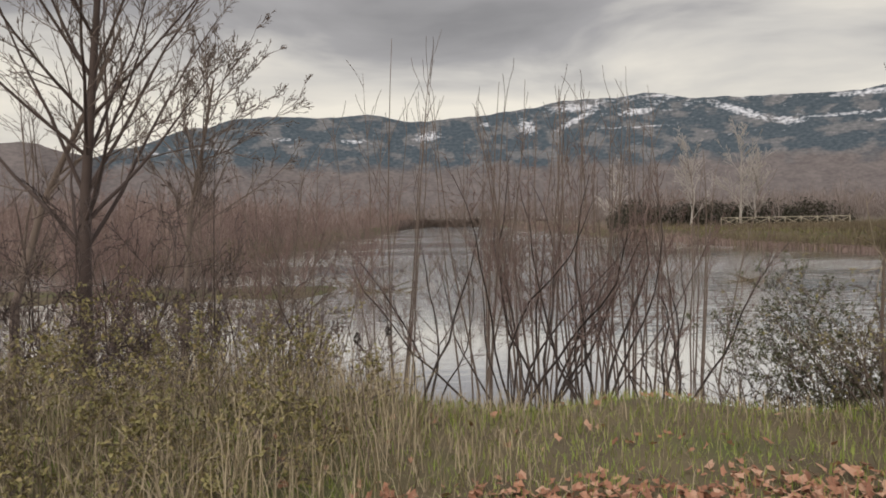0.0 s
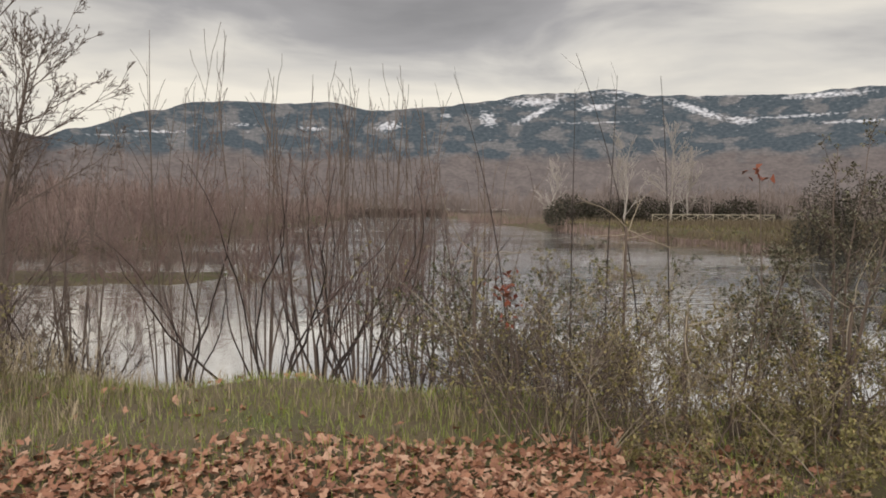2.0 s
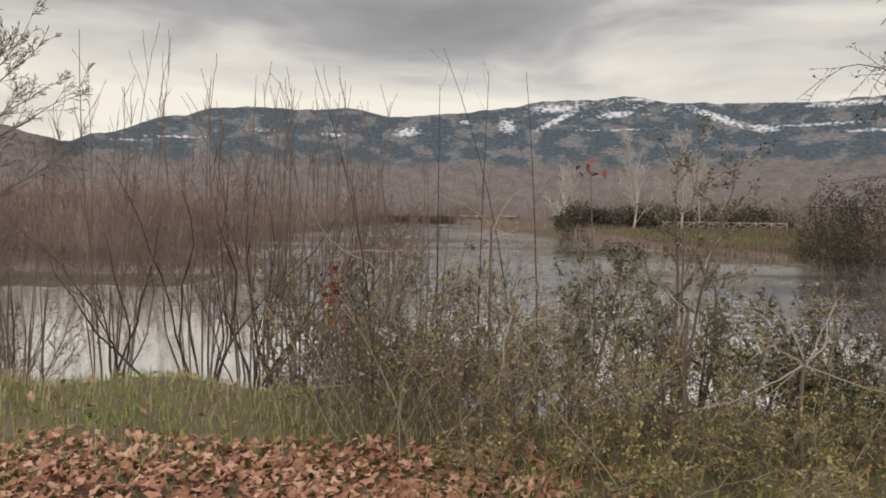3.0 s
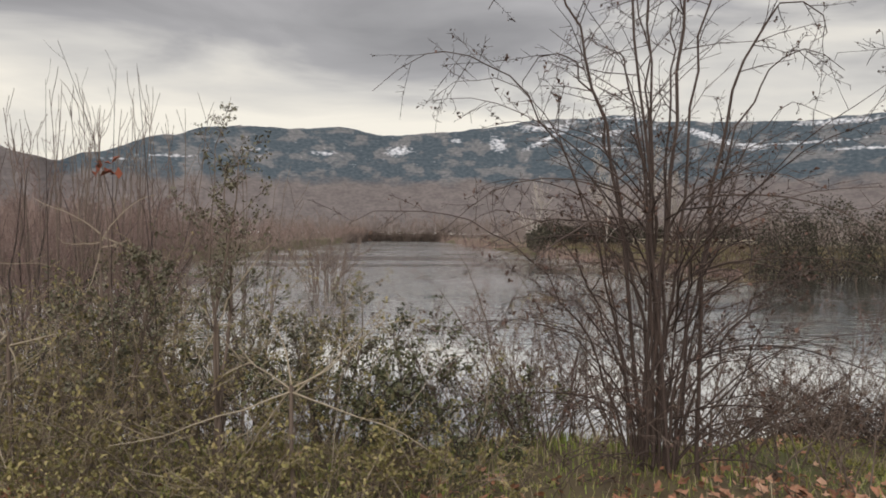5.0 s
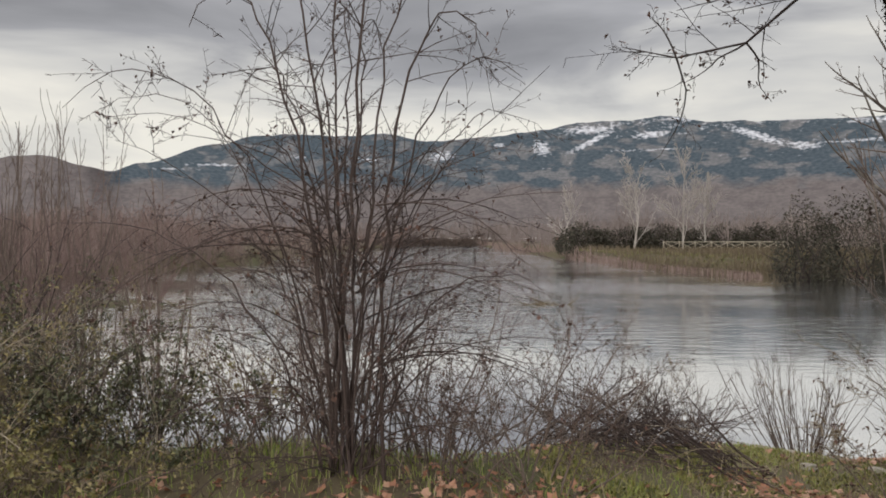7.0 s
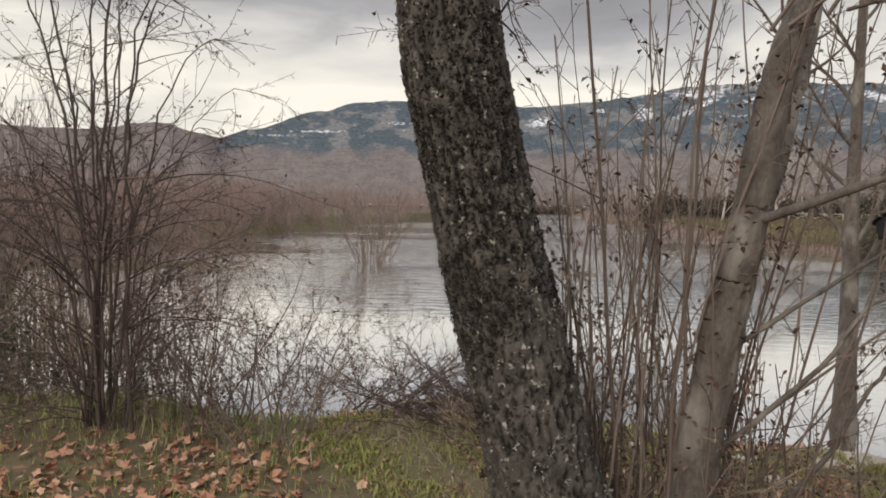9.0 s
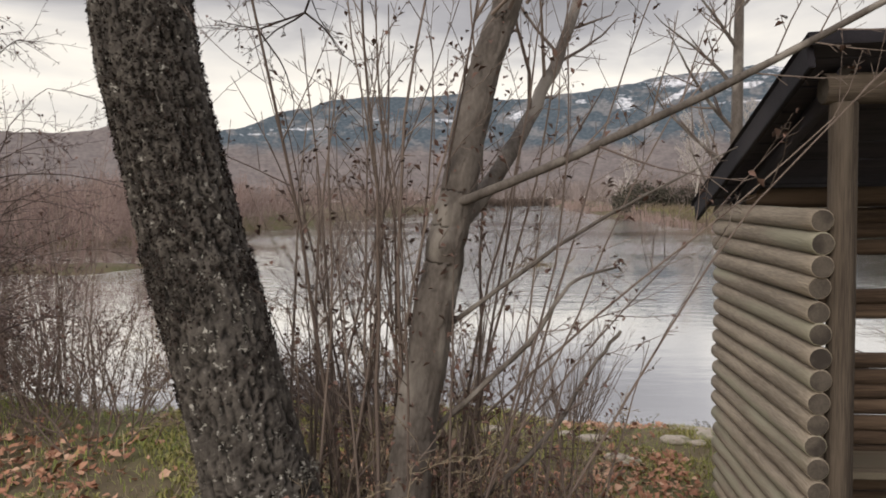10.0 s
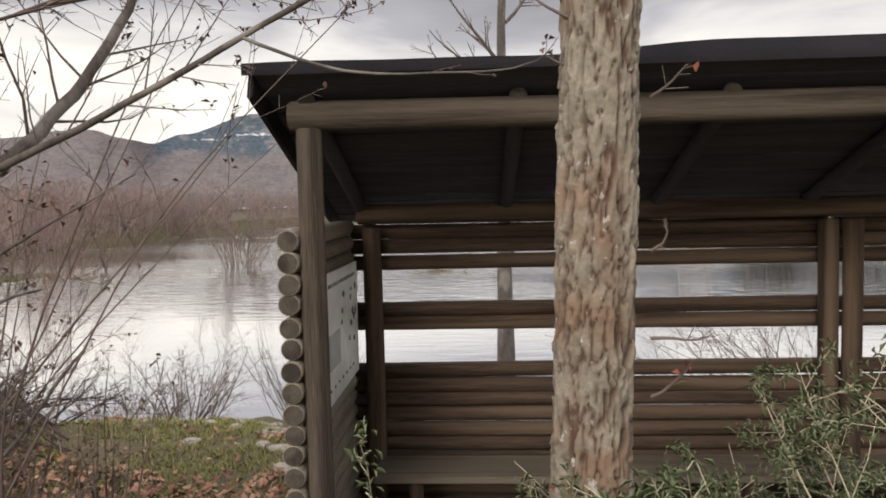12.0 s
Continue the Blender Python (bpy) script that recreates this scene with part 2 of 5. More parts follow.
def mountain_material():
    """Conifer slopes and open ground with blue-grey haze in their colours, and snow, by the mesh's own attributes and
    fine noise.
    """
    m = bpy.data.materials.new("snowy_mountainside")
    m.use_nodes = True
    n, l = m.node_tree.nodes, m.node_tree.links
    b = n["Principled BSDF"]
    b.inputs["Roughness"].default_value = 0.95
    b.inputs["Specular IOR Level"].default_value = 0.1
    tc = n.new("ShaderNodeTexCoord")
    mp = n.new("ShaderNodeMapping")
    mp.inputs["Scale"].default_value = (1, 2.0, 1)
    lay = n.new("ShaderNodeAttribute")
    lay.attribute_name = "lay"
    l.new(lay.outputs["Vector"], mp.inputs["Vector"])

    def noise_tex(scale, detail=6):
        t = n.new("ShaderNodeTexNoise")
        t.inputs["Scale"].default_value, t.inputs["Detail"].default_value = scale, detail
        l.new(mp.outputs["Vector"], t.inputs["Vector"])
        return t.outputs["Fac"]

    def attr(name):
        a = n.new("ShaderNodeAttribute")
        a.attribute_name = name
        return a.outputs["Fac"]

    def soft(value, lo, hi):
        r = n.new("ShaderNodeMapRange")
        r.inputs["From Min"].default_value, r.inputs["From Max"].default_value = lo, hi
        l.new(value, r.inputs["Value"])
        return r.outputs[0]

    def mix(fac, a, bcol):
        x = n.new("ShaderNodeMix")
        x.data_type = "RGBA"
        l.new(fac, x.inputs[0])
        for i, c in ((6, a), (7, bcol)):
            if isinstance(c, tuple):
                x.inputs[i].default_value = (*c, 1)
            else:
                l.new(c, x.inputs[i])
        return x.outputs[2]

    def add(a, bb):
        x = n.new("ShaderNodeMath")
        l.new(a, x.inputs[0])
        l.new(bb, x.inputs[1])
        return x.outputs[0]

    fine, mid = noise_tex(3.2, 8), noise_tex(0.55)
    # Aerial haze is painted in: both slope colours lean to blue-grey.
    hazed_conifer = mix(soft(fine, 0.35, 0.65), (0.035, 0.052, 0.066), (0.072, 0.092, 0.108))
    hazed_ground = mix(soft(fine, 0.35, 0.65), (0.095, 0.10, 0.108), (0.165, 0.163, 0.165))
    slope = mix(soft(mid, 0.50, 0.58), hazed_conifer, hazed_ground)
    broad = noise_tex(0.9, 5)
    wood = mix(soft(add(broad, fine), 0.8, 1.2), (0.105, 0.09, 0.088), (0.16, 0.138, 0.132))
    base = mix(soft(add(attr("wood"), mid), 0.75, 1.25), slope, wood)
    snow = soft(add(attr("snow"), fine), 1.0, 1.32)
    last = mix(snow, base, (0.60, 0.61, 0.64))
    l.new(last, b.inputs["Base Color"])
    return m


M_WATER, M_MOUNTAIN = water_material(), mountain_material()


def bark_material(name, ridge, furrow, spot, spot_amount, scale, inner=None):
    """Bark that is dark in the furrows of the mesh and paler on its plates, with lichen spots."""
    m = mat(name, ridge[0], ridge[1], 0.9, scale, 1.0, inner, scale * 7)
    n, l = m.node_tree.nodes, m.node_tree.links
    b = n["Principled BSDF"]
    old = b.inputs["Base Color"].links[0].from_socket
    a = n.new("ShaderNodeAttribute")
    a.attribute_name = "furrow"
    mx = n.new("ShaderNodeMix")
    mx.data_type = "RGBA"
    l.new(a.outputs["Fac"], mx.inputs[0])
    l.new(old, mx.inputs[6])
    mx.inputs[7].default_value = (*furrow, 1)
    tc = n.new("ShaderNodeTexCoord")
    sp = n.new("ShaderNodeTexNoise")
    sp.inputs["Scale"].default_value, sp.inputs["Detail"].default_value, sp.inputs["Roughness"].default_value = scale * 2.2, 7, 0.65
    l.new(tc.outputs["Object"], sp.inputs["Vector"])
    r = n.new("ShaderNodeMapRange")
    r.inputs["From Min"].default_value, r.inputs["From Max"].default_value = spot_amount, spot_amount + 0.05
    l.new(sp.outputs["Fac"], r.inputs["Value"])
    mx2 = n.new("ShaderNodeMix")
    mx2.data_type = "RGBA"
    l.new(r.outputs[0], mx2.inputs[0])
    l.new(mx.outputs[2], mx2.inputs[6])
    mx2.inputs[7].default_value = (*spot, 1)
    l.new(mx2.outputs[2], b.inputs["Base Color"])
    return m


# The first bark's near-black furrow colour paints the shade of its cracks.
M_LICHENBARK = bark_material("dark_lichened_bark", ((0.036, 0.030, 0.026), (0.135, 0.12, 0.105)), (0.006, 0.005, 0.004), (0.29, 0.28, 0.25), 0.60, 13)
M_PINEBARK = bark_material("plated_pine_bark", ((0.165, 0.143, 0.108), (0.38, 0.34, 0.27)), (0.085, 0.05, 0.034), (0.45, 0.43, 0.37), 0.62, 10, (0.25, 0.175, 0.12))

# ---- mesh helpers ----


class Build:
    """Collects tubes, leaves and blades into one mesh."""

    def __init__(self):
        self.v, self.f = [], []

    def tube(self, pts, radii, sides=4, cap=False):
        ref = Vector((0.31, 0.93, 0.17))
        base = len(self.v)
        last = len(pts) - 1
        for i, p in enumerate(pts):
            t = (pts[min(i + 1, last)] - pts[max(i - 1, 0)])
            if t.length < 1e-6:
                t = Vector((0, 0, 1))
            t.normalize()
            u = t.cross(ref)
            if u.length < 1e-3:
                u = t.cross(Vector((1, 0, 0)))
            u.normalize()
            w = t.cross(u)
            r = radii[i]
            for k in range(sides):
                a = 2 * math.pi * k / sides
                self.v.append(p + u * (r * math.cos(a)) + w * (r * math.sin(a)))
        for i in range(last):
            for k in range(sides):
                k2 = (k + 1) % sides
                a, b = base + i * sides, base + (i + 1) * sides
                self.f.append((a + k, a + k2, b + k2, b + k))
        if cap:
            self.f.append(tuple(base + k for k in reversed(range(sides))))
            self.f.append(tuple(base + last * sides + k for k in range(sides)))

    def leaf(self, p, size, rng, flat=0.0, curl=0.25, wide=0.30):
        """A pointed oval leaf, folded along its rib."""
        d = Vector((rng.gauss(0, 1), rng.gauss(0, 1), rng.gauss(0, 1) * (1 - flat))).normalized()
        s = d.cross(Vector((rng.gauss(0, 0.4), rng.gauss(0, 0.4), 1.0))).normalized()
        nrm = s.cross(d)
        b = len(self.v)
        self.v += [p, p + d * size * 0.5 + s * size * wide + nrm * size * curl, p + d * size, p + d * size * 0.5 - s * size * wide + nrm * size * curl]
        self.f += [(b, b + 1, b + 2), (b, b + 2, b + 3)]

    def lobed(self, p, size, rng, curl):
        """A fallen lobed leaf: a ragged, curled fan of nine small triangles round its rib."""
        nrm = Vector((rng.gauss(0, 0.5), rng.gauss(0, 0.5), 1.0)).normalized()
        u = nrm.cross(Vector((rng.gauss(0, 1), rng.gauss(0, 1), 0.1))).normalized()
        w = nrm.cross(u)
        b, m = len(self.v), 9
        self.v.append(p + nrm * size * 0.05)
        turn = rng.uniform(0.5, 1.0)
        for k in range(m):
            a = 2 * math.pi * k / m
            r = size * 0.5 * (1.0 if k % 2 == 0 else 0.62) * rng.uniform(0.75, 1.15)
            x, y = r * math.cos(a), r * math.sin(a) * turn
            self.v.append(p + u * x + w * y + nrm * (curl * y * y / size * 2 + rng.gauss(0, size * 0.04)))
        for k in range(m):
            self.f.append((b, b + 1 + k, b + 1 + (k + 1) % m))

    def blade(self, p, height, lean, width):
        b = len(self.v)
        side = Vector((-lean.y, lean.x, 0))
        side = side.normalized() * width if side.length > 1e-4 else Vector((width, 0, 0))
        mid = p + Vector((lean.x * 0.35, lean.y * 0.35, height * 0.6))
        tip = p + Vector((lean.x, lean.y, height * (1 - 0.25 * min(1, lean.length / max(height, 1e-3)))))
        self.v += [p - side, p + side, mid + side * 0.7, mid - side * 0.7, tip]
        self.f += [(b, b + 1, b + 2, b + 3), (b + 3, b + 2, b + 4)]

    def mesh(self, name, smooth=True):
        me = bpy.data.meshes.new(name)
        me.from_pydata([tuple(p) for p in self.v], [], self.f)
        if smooth:
            me.polygons.foreach_set("use_smooth", [True] * len(me.polygons))
        return me


def obj(name, me, material, parent=None, label=""):
    me.materials.append(material)
    ob = new(name, me)
    if parent:
        ob.parent = parent
    if label:
        ob["label"] = label
    return ob


def part(name, build, material, parent, label="", smooth=True):
    return obj(name, build.mesh(name, smooth), material, parent, label)


def thing(name, at, label, category, group=""):
    """An Empty at a thing's base; its parts are built in its own coordinates."""
    ob = new(name)
    ob.location = at
    ob.empty_display_size = 0.1
    return tagged(ob, label, category, group)


def curve_pts(start, way, length, n, wander, rise, rng):
    """A wandering line; rise > 0 turns it up, < 0 lets it droop."""
    pts, p, d = [Vector(start)], Vector(start), Vector(way).normalized()
    step = length / n
    for _ in range(n):
        d = d + Vector((rng.gauss(0, wander), rng.gauss(0, wander), rng.gauss(0, wander) * 0.7 + rise))
        d.normalize()
        p = p + d * step
        pts.append(p.copy())
    return pts


def swing(d, angle, rng):
    axis = d.cross(Vector((rng.gauss(0, 1), rng.gauss(0, 1), rng.gauss(0, 1))))
    if axis.length < 1e-4:
        axis = Vector((1, 0, 0))
    return Matrix.Rotation(angle, 3, axis.normalized()) @ d


def sprout(build, pts, r, depth, rng, count, ratio=0.45, angle=(25, 55), wander=0.12, rise=0.05, start=0.2, leaves=None, leaf_size=0.03, leaf_chance=0.0, least=0.0012, many=(1, 3), wide=0.30):
    """Side shoots along a line, and shoots on those, down to the given depth."""
    n = len(pts) - 1
    total = sum((pts[i + 1] - pts[i]).length for i in range(n))
    for _ in range(count):
        f = rng.uniform(start, 1.0)
        i = min(int(f * n), n - 1)
        p = pts[i].lerp(pts[i + 1], f * n - i)
        d = (pts[i + 1] - pts[i]).normalized()
        way = swing(d, radians(rng.uniform(*angle)), rng)
        length = total * ratio * rng.uniform(0.5, 1.1) * (1.15 - 0.6 * f)
        rr = max(r * (1 - 0.65 * f) * 0.5, least)
        k = 4 if length > 0.6 else (3 if length > 0.35 else (2 if length > 0.13 else 1))
        q = curve_pts(p, way, length, k, wander, rise, rng)
        build.tube(q, [max(rr * (1 - 0.7 * j / k), least * 0.8) for j in range(k + 1)], 4 if rr > 0.008 else 3)
        if leaves is not None and rng.random() < leaf_chance:
            for _ in range(rng.randint(*many)):
                leaves.leaf(q[rng.randint(1, k)] + Vector((rng.gauss(0, 0.01), rng.gauss(0, 0.01), rng.gauss(0, 0.01))), leaf_size * rng.uniform(0.6, 1.3), rng, wide=wide)
        if depth > 1:
            sprout(build, q, rr, depth - 1, rng, max(2, int(count * 0.55)), ratio, angle, wander, rise, 0.15, leaves, leaf_size, leaf_chance, least, many, wide)


def shrub(name, at, label, seed, stems, height, spread, r, material, twig_material, count=8, depth=2, rise=0.03, wander=0.06, lean=(0, 0), leaf=None, leaf_size=0.03, leaf_chance=0.4, ratio=0.4, base=0.15, lowest=0.6, group="", stem_sides=6, category="shrub", least=0.0014, angle=(20, 50), start=0.2, many=(1, 3), wide=0.30):
    """A many-stemmed shrub: each stem a part, its twigs one part, its leaves another."""
    rng = random.Random(seed)
    root = thing(name, at, label, category, group)
    twigs, leaves = Build(), Build()
    for i in range(stems):
        a = 2 * math.pi * (i + rng.random()) / stems
        out = spread * math.sqrt(rng.uniform(0.02, 1.0))
        h = height * rng.uniform(lowest, 1.05)
        way = Vector((math.cos(a) * out + lean[0], math.sin(a) * out + lean[1], 1.0))
        p = Vector((math.cos(a) * base * rng.random(), math.sin(a) * base * rng.random(), -0.06))
        n = 9
        pts = curve_pts(p, way, h * way.length * 0.95, n, wander, rise, rng)
        rs = r * rng.uniform(0.6, 1.1)
        b = Build()
        b.tube(pts, [rs * (1 - 0.8 * j / n) for j in range(n + 1)], stem_sides, True)
        part("stem", b, material, root)
        sprout(twigs, pts, rs, depth, rng, count, ratio, angle, 0.12, rise, start, leaves if leaf else None, leaf_size, leaf_chance, least, many, wide)
    part("twig_tangle", twigs, twig_material, root)["kind"] = "stuff"
    if leaf and leaves.v:
        part("leaves", leaves, leaf, root)["kind"] = "stuff"
    return root


# ---- ground, lake and distance ----
WATER = -1.15


def smooth(a, b, x):
    t = min(1.0, max(0.0, (x - a) / (b - a)))
    return t * t * (3 - 2 * t)


def near_shore(x):
    """Where the near bank meets the lake."""
    return 8.4 - 0.7 * smooth(2.0, 5.0, x) * (1 - smooth(6.0, 9.0, x)) + 0.9 * (1 - smooth(-2.0, 2.0, x)) + 0.25 * math.sin(x * 1.3) + 0.12 * math.sin(x * 3.1)


def far_shore(x):
    """Where the lake ends beyond: a long reach ahead, nearer banks on both sides."""
    y = 268 - 220 * (1 - smooth(-16, -5, x)) - 205 * smooth(21.5, 25.5, x) - 16 * smooth(26, 30, x)
    return y + 1.5 * math.sin(x * 0.35) + 0.6 * math.sin(x * 1.1)


def height(x, y):
    low = -0.12 * smooth(4, 8, x) - 0.46 * smooth(8.5, 11.5, x)
    bank = 0.05 * smooth(2.5, 4.2, y) * (1 - smooth(4, 8, x)) + low * smooth(1.5, 4.2, y)
    e, f = near_shore(x), far_shore(x)
    z = bank + (WATER - bank) * smooth(e - 2.9 + 0.9 * smooth(8, 11, x), e + 0.3, y)
    z += 0.11 * math.exp(-((x - 6.6) / 1.3) ** 2 - ((y - 4.4) / 0.9) ** 2)
    z += -1.4 * smooth(e, e + 6, y) + 2.6 * smooth(f - 6, f + 10, y)
    if y < 12:
        z += 0.05 * noise.noise(Vector((x * 0.8, y * 0.8, 0))) + 0.02 * noise.noise(Vector((x * 3.1, y * 3.1, 5)))
    return z


def lines(parts):
    out = []
    for a, b, n in parts:
        out += [a + (b - a) * i / n for i in range(n)]
    return out + [parts[-1][1]]


def build_ground():
    xs = lines([(-4500, -400, 12), (-400, -60, 20), (-60, -12, 24), (-12, 20, 140), (20, 60, 26), (60, 400, 20), (400, 4500, 12)])
    ys = lines([(-4500, -60, 12), (-60, -5, 12), (-5, 1, 14), (1, 11, 90), (11, 30, 14), (30, 90, 40), (90, 250, 12), (250, 330, 16), (330, 4500, 12)])
    v = [(x, y, height(x, y)) for y in ys for x in xs]
    w = len(xs)
    f = [(j * w + i, j * w + i + 1, (j + 1) * w + i + 1, (j + 1) * w + i) for j in range(len(ys) - 1) for i in range(w - 1)]
    me = bpy.data.meshes.new("ground")
    me.from_pydata(v, [], f)
    me.polygons.foreach_set("use_smooth", [True] * len(me.polygons))
    tagged(obj("ground", me, M_GROUND), "uneven grassy lake bank of brown soil and turf", "ground", kind="structure")
    me = bpy.data.meshes.new("water")
    me.from_pydata([(-420, 4, WATER), (420, 4, WATER), (420, 330, WATER), (-420, 330, WATER)], [], [(0, 1, 2, 3)])
    tagged(obj("water", me, M_WATER), "calm grey lake reflecting the cloudy sky", "lake", kind="structure")


RIDGE = ((-60, 4.6), (-45, 5.0), (-34, 5.1), (-28.4, 5.85), (-26.4, 5.3), (-24.4, 4.9), (-22.3, 5.6), (-17, 7.15), (-14, 7.9), (-11.9, 8.1), (-7.3, 8.05), (-4.3, 8.3), (-0.8, 7.7),
         (4.1, 8.05), (8.4, 8.5), (11, 9.0), (14.9, 9.05), (17.2, 9.25), (21.1, 8.65), (26.1, 8.45), (30.4, 8.3), (34.4, 8.5), (45, 8.2), (60, 7.2))
# snow fields: azimuth, elevation, half-width, half-height, slant
SNOW = ((0.3, 6.5, 1.1, 0.42, 0.15), (8.2, 7.1, 0.75, 0.6, -0.2), (12.0, 7.5, 2.0, 0.28, 0.95), (11.9, 8.4, 2.2, 0.35, 0.05), (16.5, 7.9, 1.5, 0.3, 0.1),
        (16.5, 6.75, 3.0, 0.07, 0.0), (24.0, 7.45, 2.3, 0.36, -0.8), (27.0, 6.6, 1.1, 0.3, -0.2), (30.5, 6.75, 3.8, 0.10, 0.06), (32.5, 8.1, 3.2, 0.22, 0.05), (4.9, 7.4, 0.5, 0.2, 0),
        (-11, 6.35, 1.6, 0.08, 0.0), (-5.5, 6.2, 1.2, 0.16, 0.0), (-17, 5.6, 2.5, 0.1, 0.03), (-20, 5.2, 2.0, 0.08, 0.03), (18.5, 9.0, 1.4, 0.14, 0.0), (34, 6.2, 2.6, 0.12, 0.0))


def ridge_at(a):
    for (a0, e0), (a1, e1) in zip(RIDGE, RIDGE[1:]):
        if a <= a1:
            return e0 + (e1 - e0) * smooth(0, 1, (a - a0) / (a1 - a0))
    return RIDGE[-1][1]


def build_mountains():
    """One range: a long wooded foot that steepens to the ridge, seen from the lake."""
    cx, r0, r1 = 6.0, 320.0, 2600.0
    cols, rows = 760, 74
    v, snow, wood, lay = [], [], [], []
    for i in range(cols):
        a = -62 + 124 * i / (cols - 1)
        top = ridge_at(a) + 0.10 * noise.noise(Vector((a * 0.9, 0, 1))) + 0.05 * noise.noise(Vector((a * 4.0, 0, 2)))
        near = a < -24.4
        for j in range(rows):
            f = j / (rows - 1)
            if f <= 0.92:
                g = f / 0.92
                el = 0.1 + (top - 0.1) * g
                r = r0 + (r1 - r0) * (0.25 * g + 0.75 * g ** 1.6)
                r_near = r0 + (1300 - r0) * g
                r = r_near + (r - r_near) * smooth(-26.0, -22.5, a)
                r += 60 * g * noise.noise(Vector((a * 0.25, g * 4, 3)))
            else:
                g = 1.0
                el = top - (f - 0.92) * 22
                r = 1300 + (r1 - 1300) * smooth(-26.0, -22.5, a) + (f - 0.92) * 5000
            z = r * math.tan(radians(el)) + 1.5
            v.append((cx + r * math.sin(radians(a)), r * math.cos(radians(a)), z))
            lay += [a, el, 0.0]
            s = 0.0
            for sa, se, sw, sh, sl in SNOW:
                d = ((a - sa) / sw) ** 2 + ((el - se - sl * (a - sa) / sw * 1.0) / sh) ** 2
                s = max(s, 0.74 - 0.26 * d)
            high = smooth(7.2, 9.0, el) * smooth(4, 12, a)
            s = max(s, 0.30 + 0.20 * high + 0.22 * noise.noise(Vector((a * 1.1, el * 3.0, 4))))
            s = s * smooth(4.6, 5.3, el)
            if near:
                s = 0.1
            snow.append(s)
            w_hill = 1.0 - smooth(-25.5, -23.5, a)
            wood.append(max(1.1 * w_hill, 1.0 - smooth(2.9, 5.4, el + 0.5 * noise.noise(Vector((a * 0.4, el, 7))))))
    f = [(i * rows + j, (i + 1) * rows + j, (i + 1) * rows + j + 1, i * rows + j + 1) for i in range(cols - 1) for j in range(rows - 1)]
    me = bpy.data.meshes.new("mountain_range")
    me.from_pydata(v, [], f)
    for name, data in (("snow", snow), ("wood", wood)):
        at = me.attributes.new(name, "FLOAT", "POINT")
        at.data.foreach_set("value", data)
    at = me.attributes.new("lay", "FLOAT_VECTOR", "POINT")
    at.data.foreach_set("vector", lay)
    me.polygons.foreach_set("use_smooth", [True] * len(me.polygons))
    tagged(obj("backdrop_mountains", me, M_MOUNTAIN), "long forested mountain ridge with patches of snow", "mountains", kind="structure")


build_ground()
build_mountains()


def spiky_crown(b, p, h, w, rng, n, thick):
    """A bare crown far off: a fan of thin upright slivers."""
    for _ in range(n):
        a, q = rng.uniform(0, 2 * math.pi), math.sqrt(rng.random())
        up = rng.random() ** 1.4 * 0.7
        foot = p + Vector((math.cos(a) * q * w * (0.2 + 0.3 * up), math.sin(a) * q * w * (0.2 + 0.3 * up), h * up))
        top = max(up + 0.08, (1 - 0.5 * q * q) * rng.uniform(0.5, 1.0))
        tip = p + Vector((math.cos(a) * q * w * 0.6 + rng.gauss(0, w * 0.11), math.sin(a) * q * w * 0.6 + rng.gauss(0, w * 0.08), h * top))
        k = len(b.v)
        s = Vector((math.cos(a + 1.3), math.sin(a + 1.3), 0)) * thick
        m = foot.lerp(tip, 0.5) + Vector((rng.gauss(0, 0.04 * w), 0, 0))
        b.v += [foot - s * 0.7, foot + s * 0.7, m + s, m - s, tip]
        b.f += [(k, k + 1, k + 2, k + 3), (k + 3, k + 2, k + 4)]


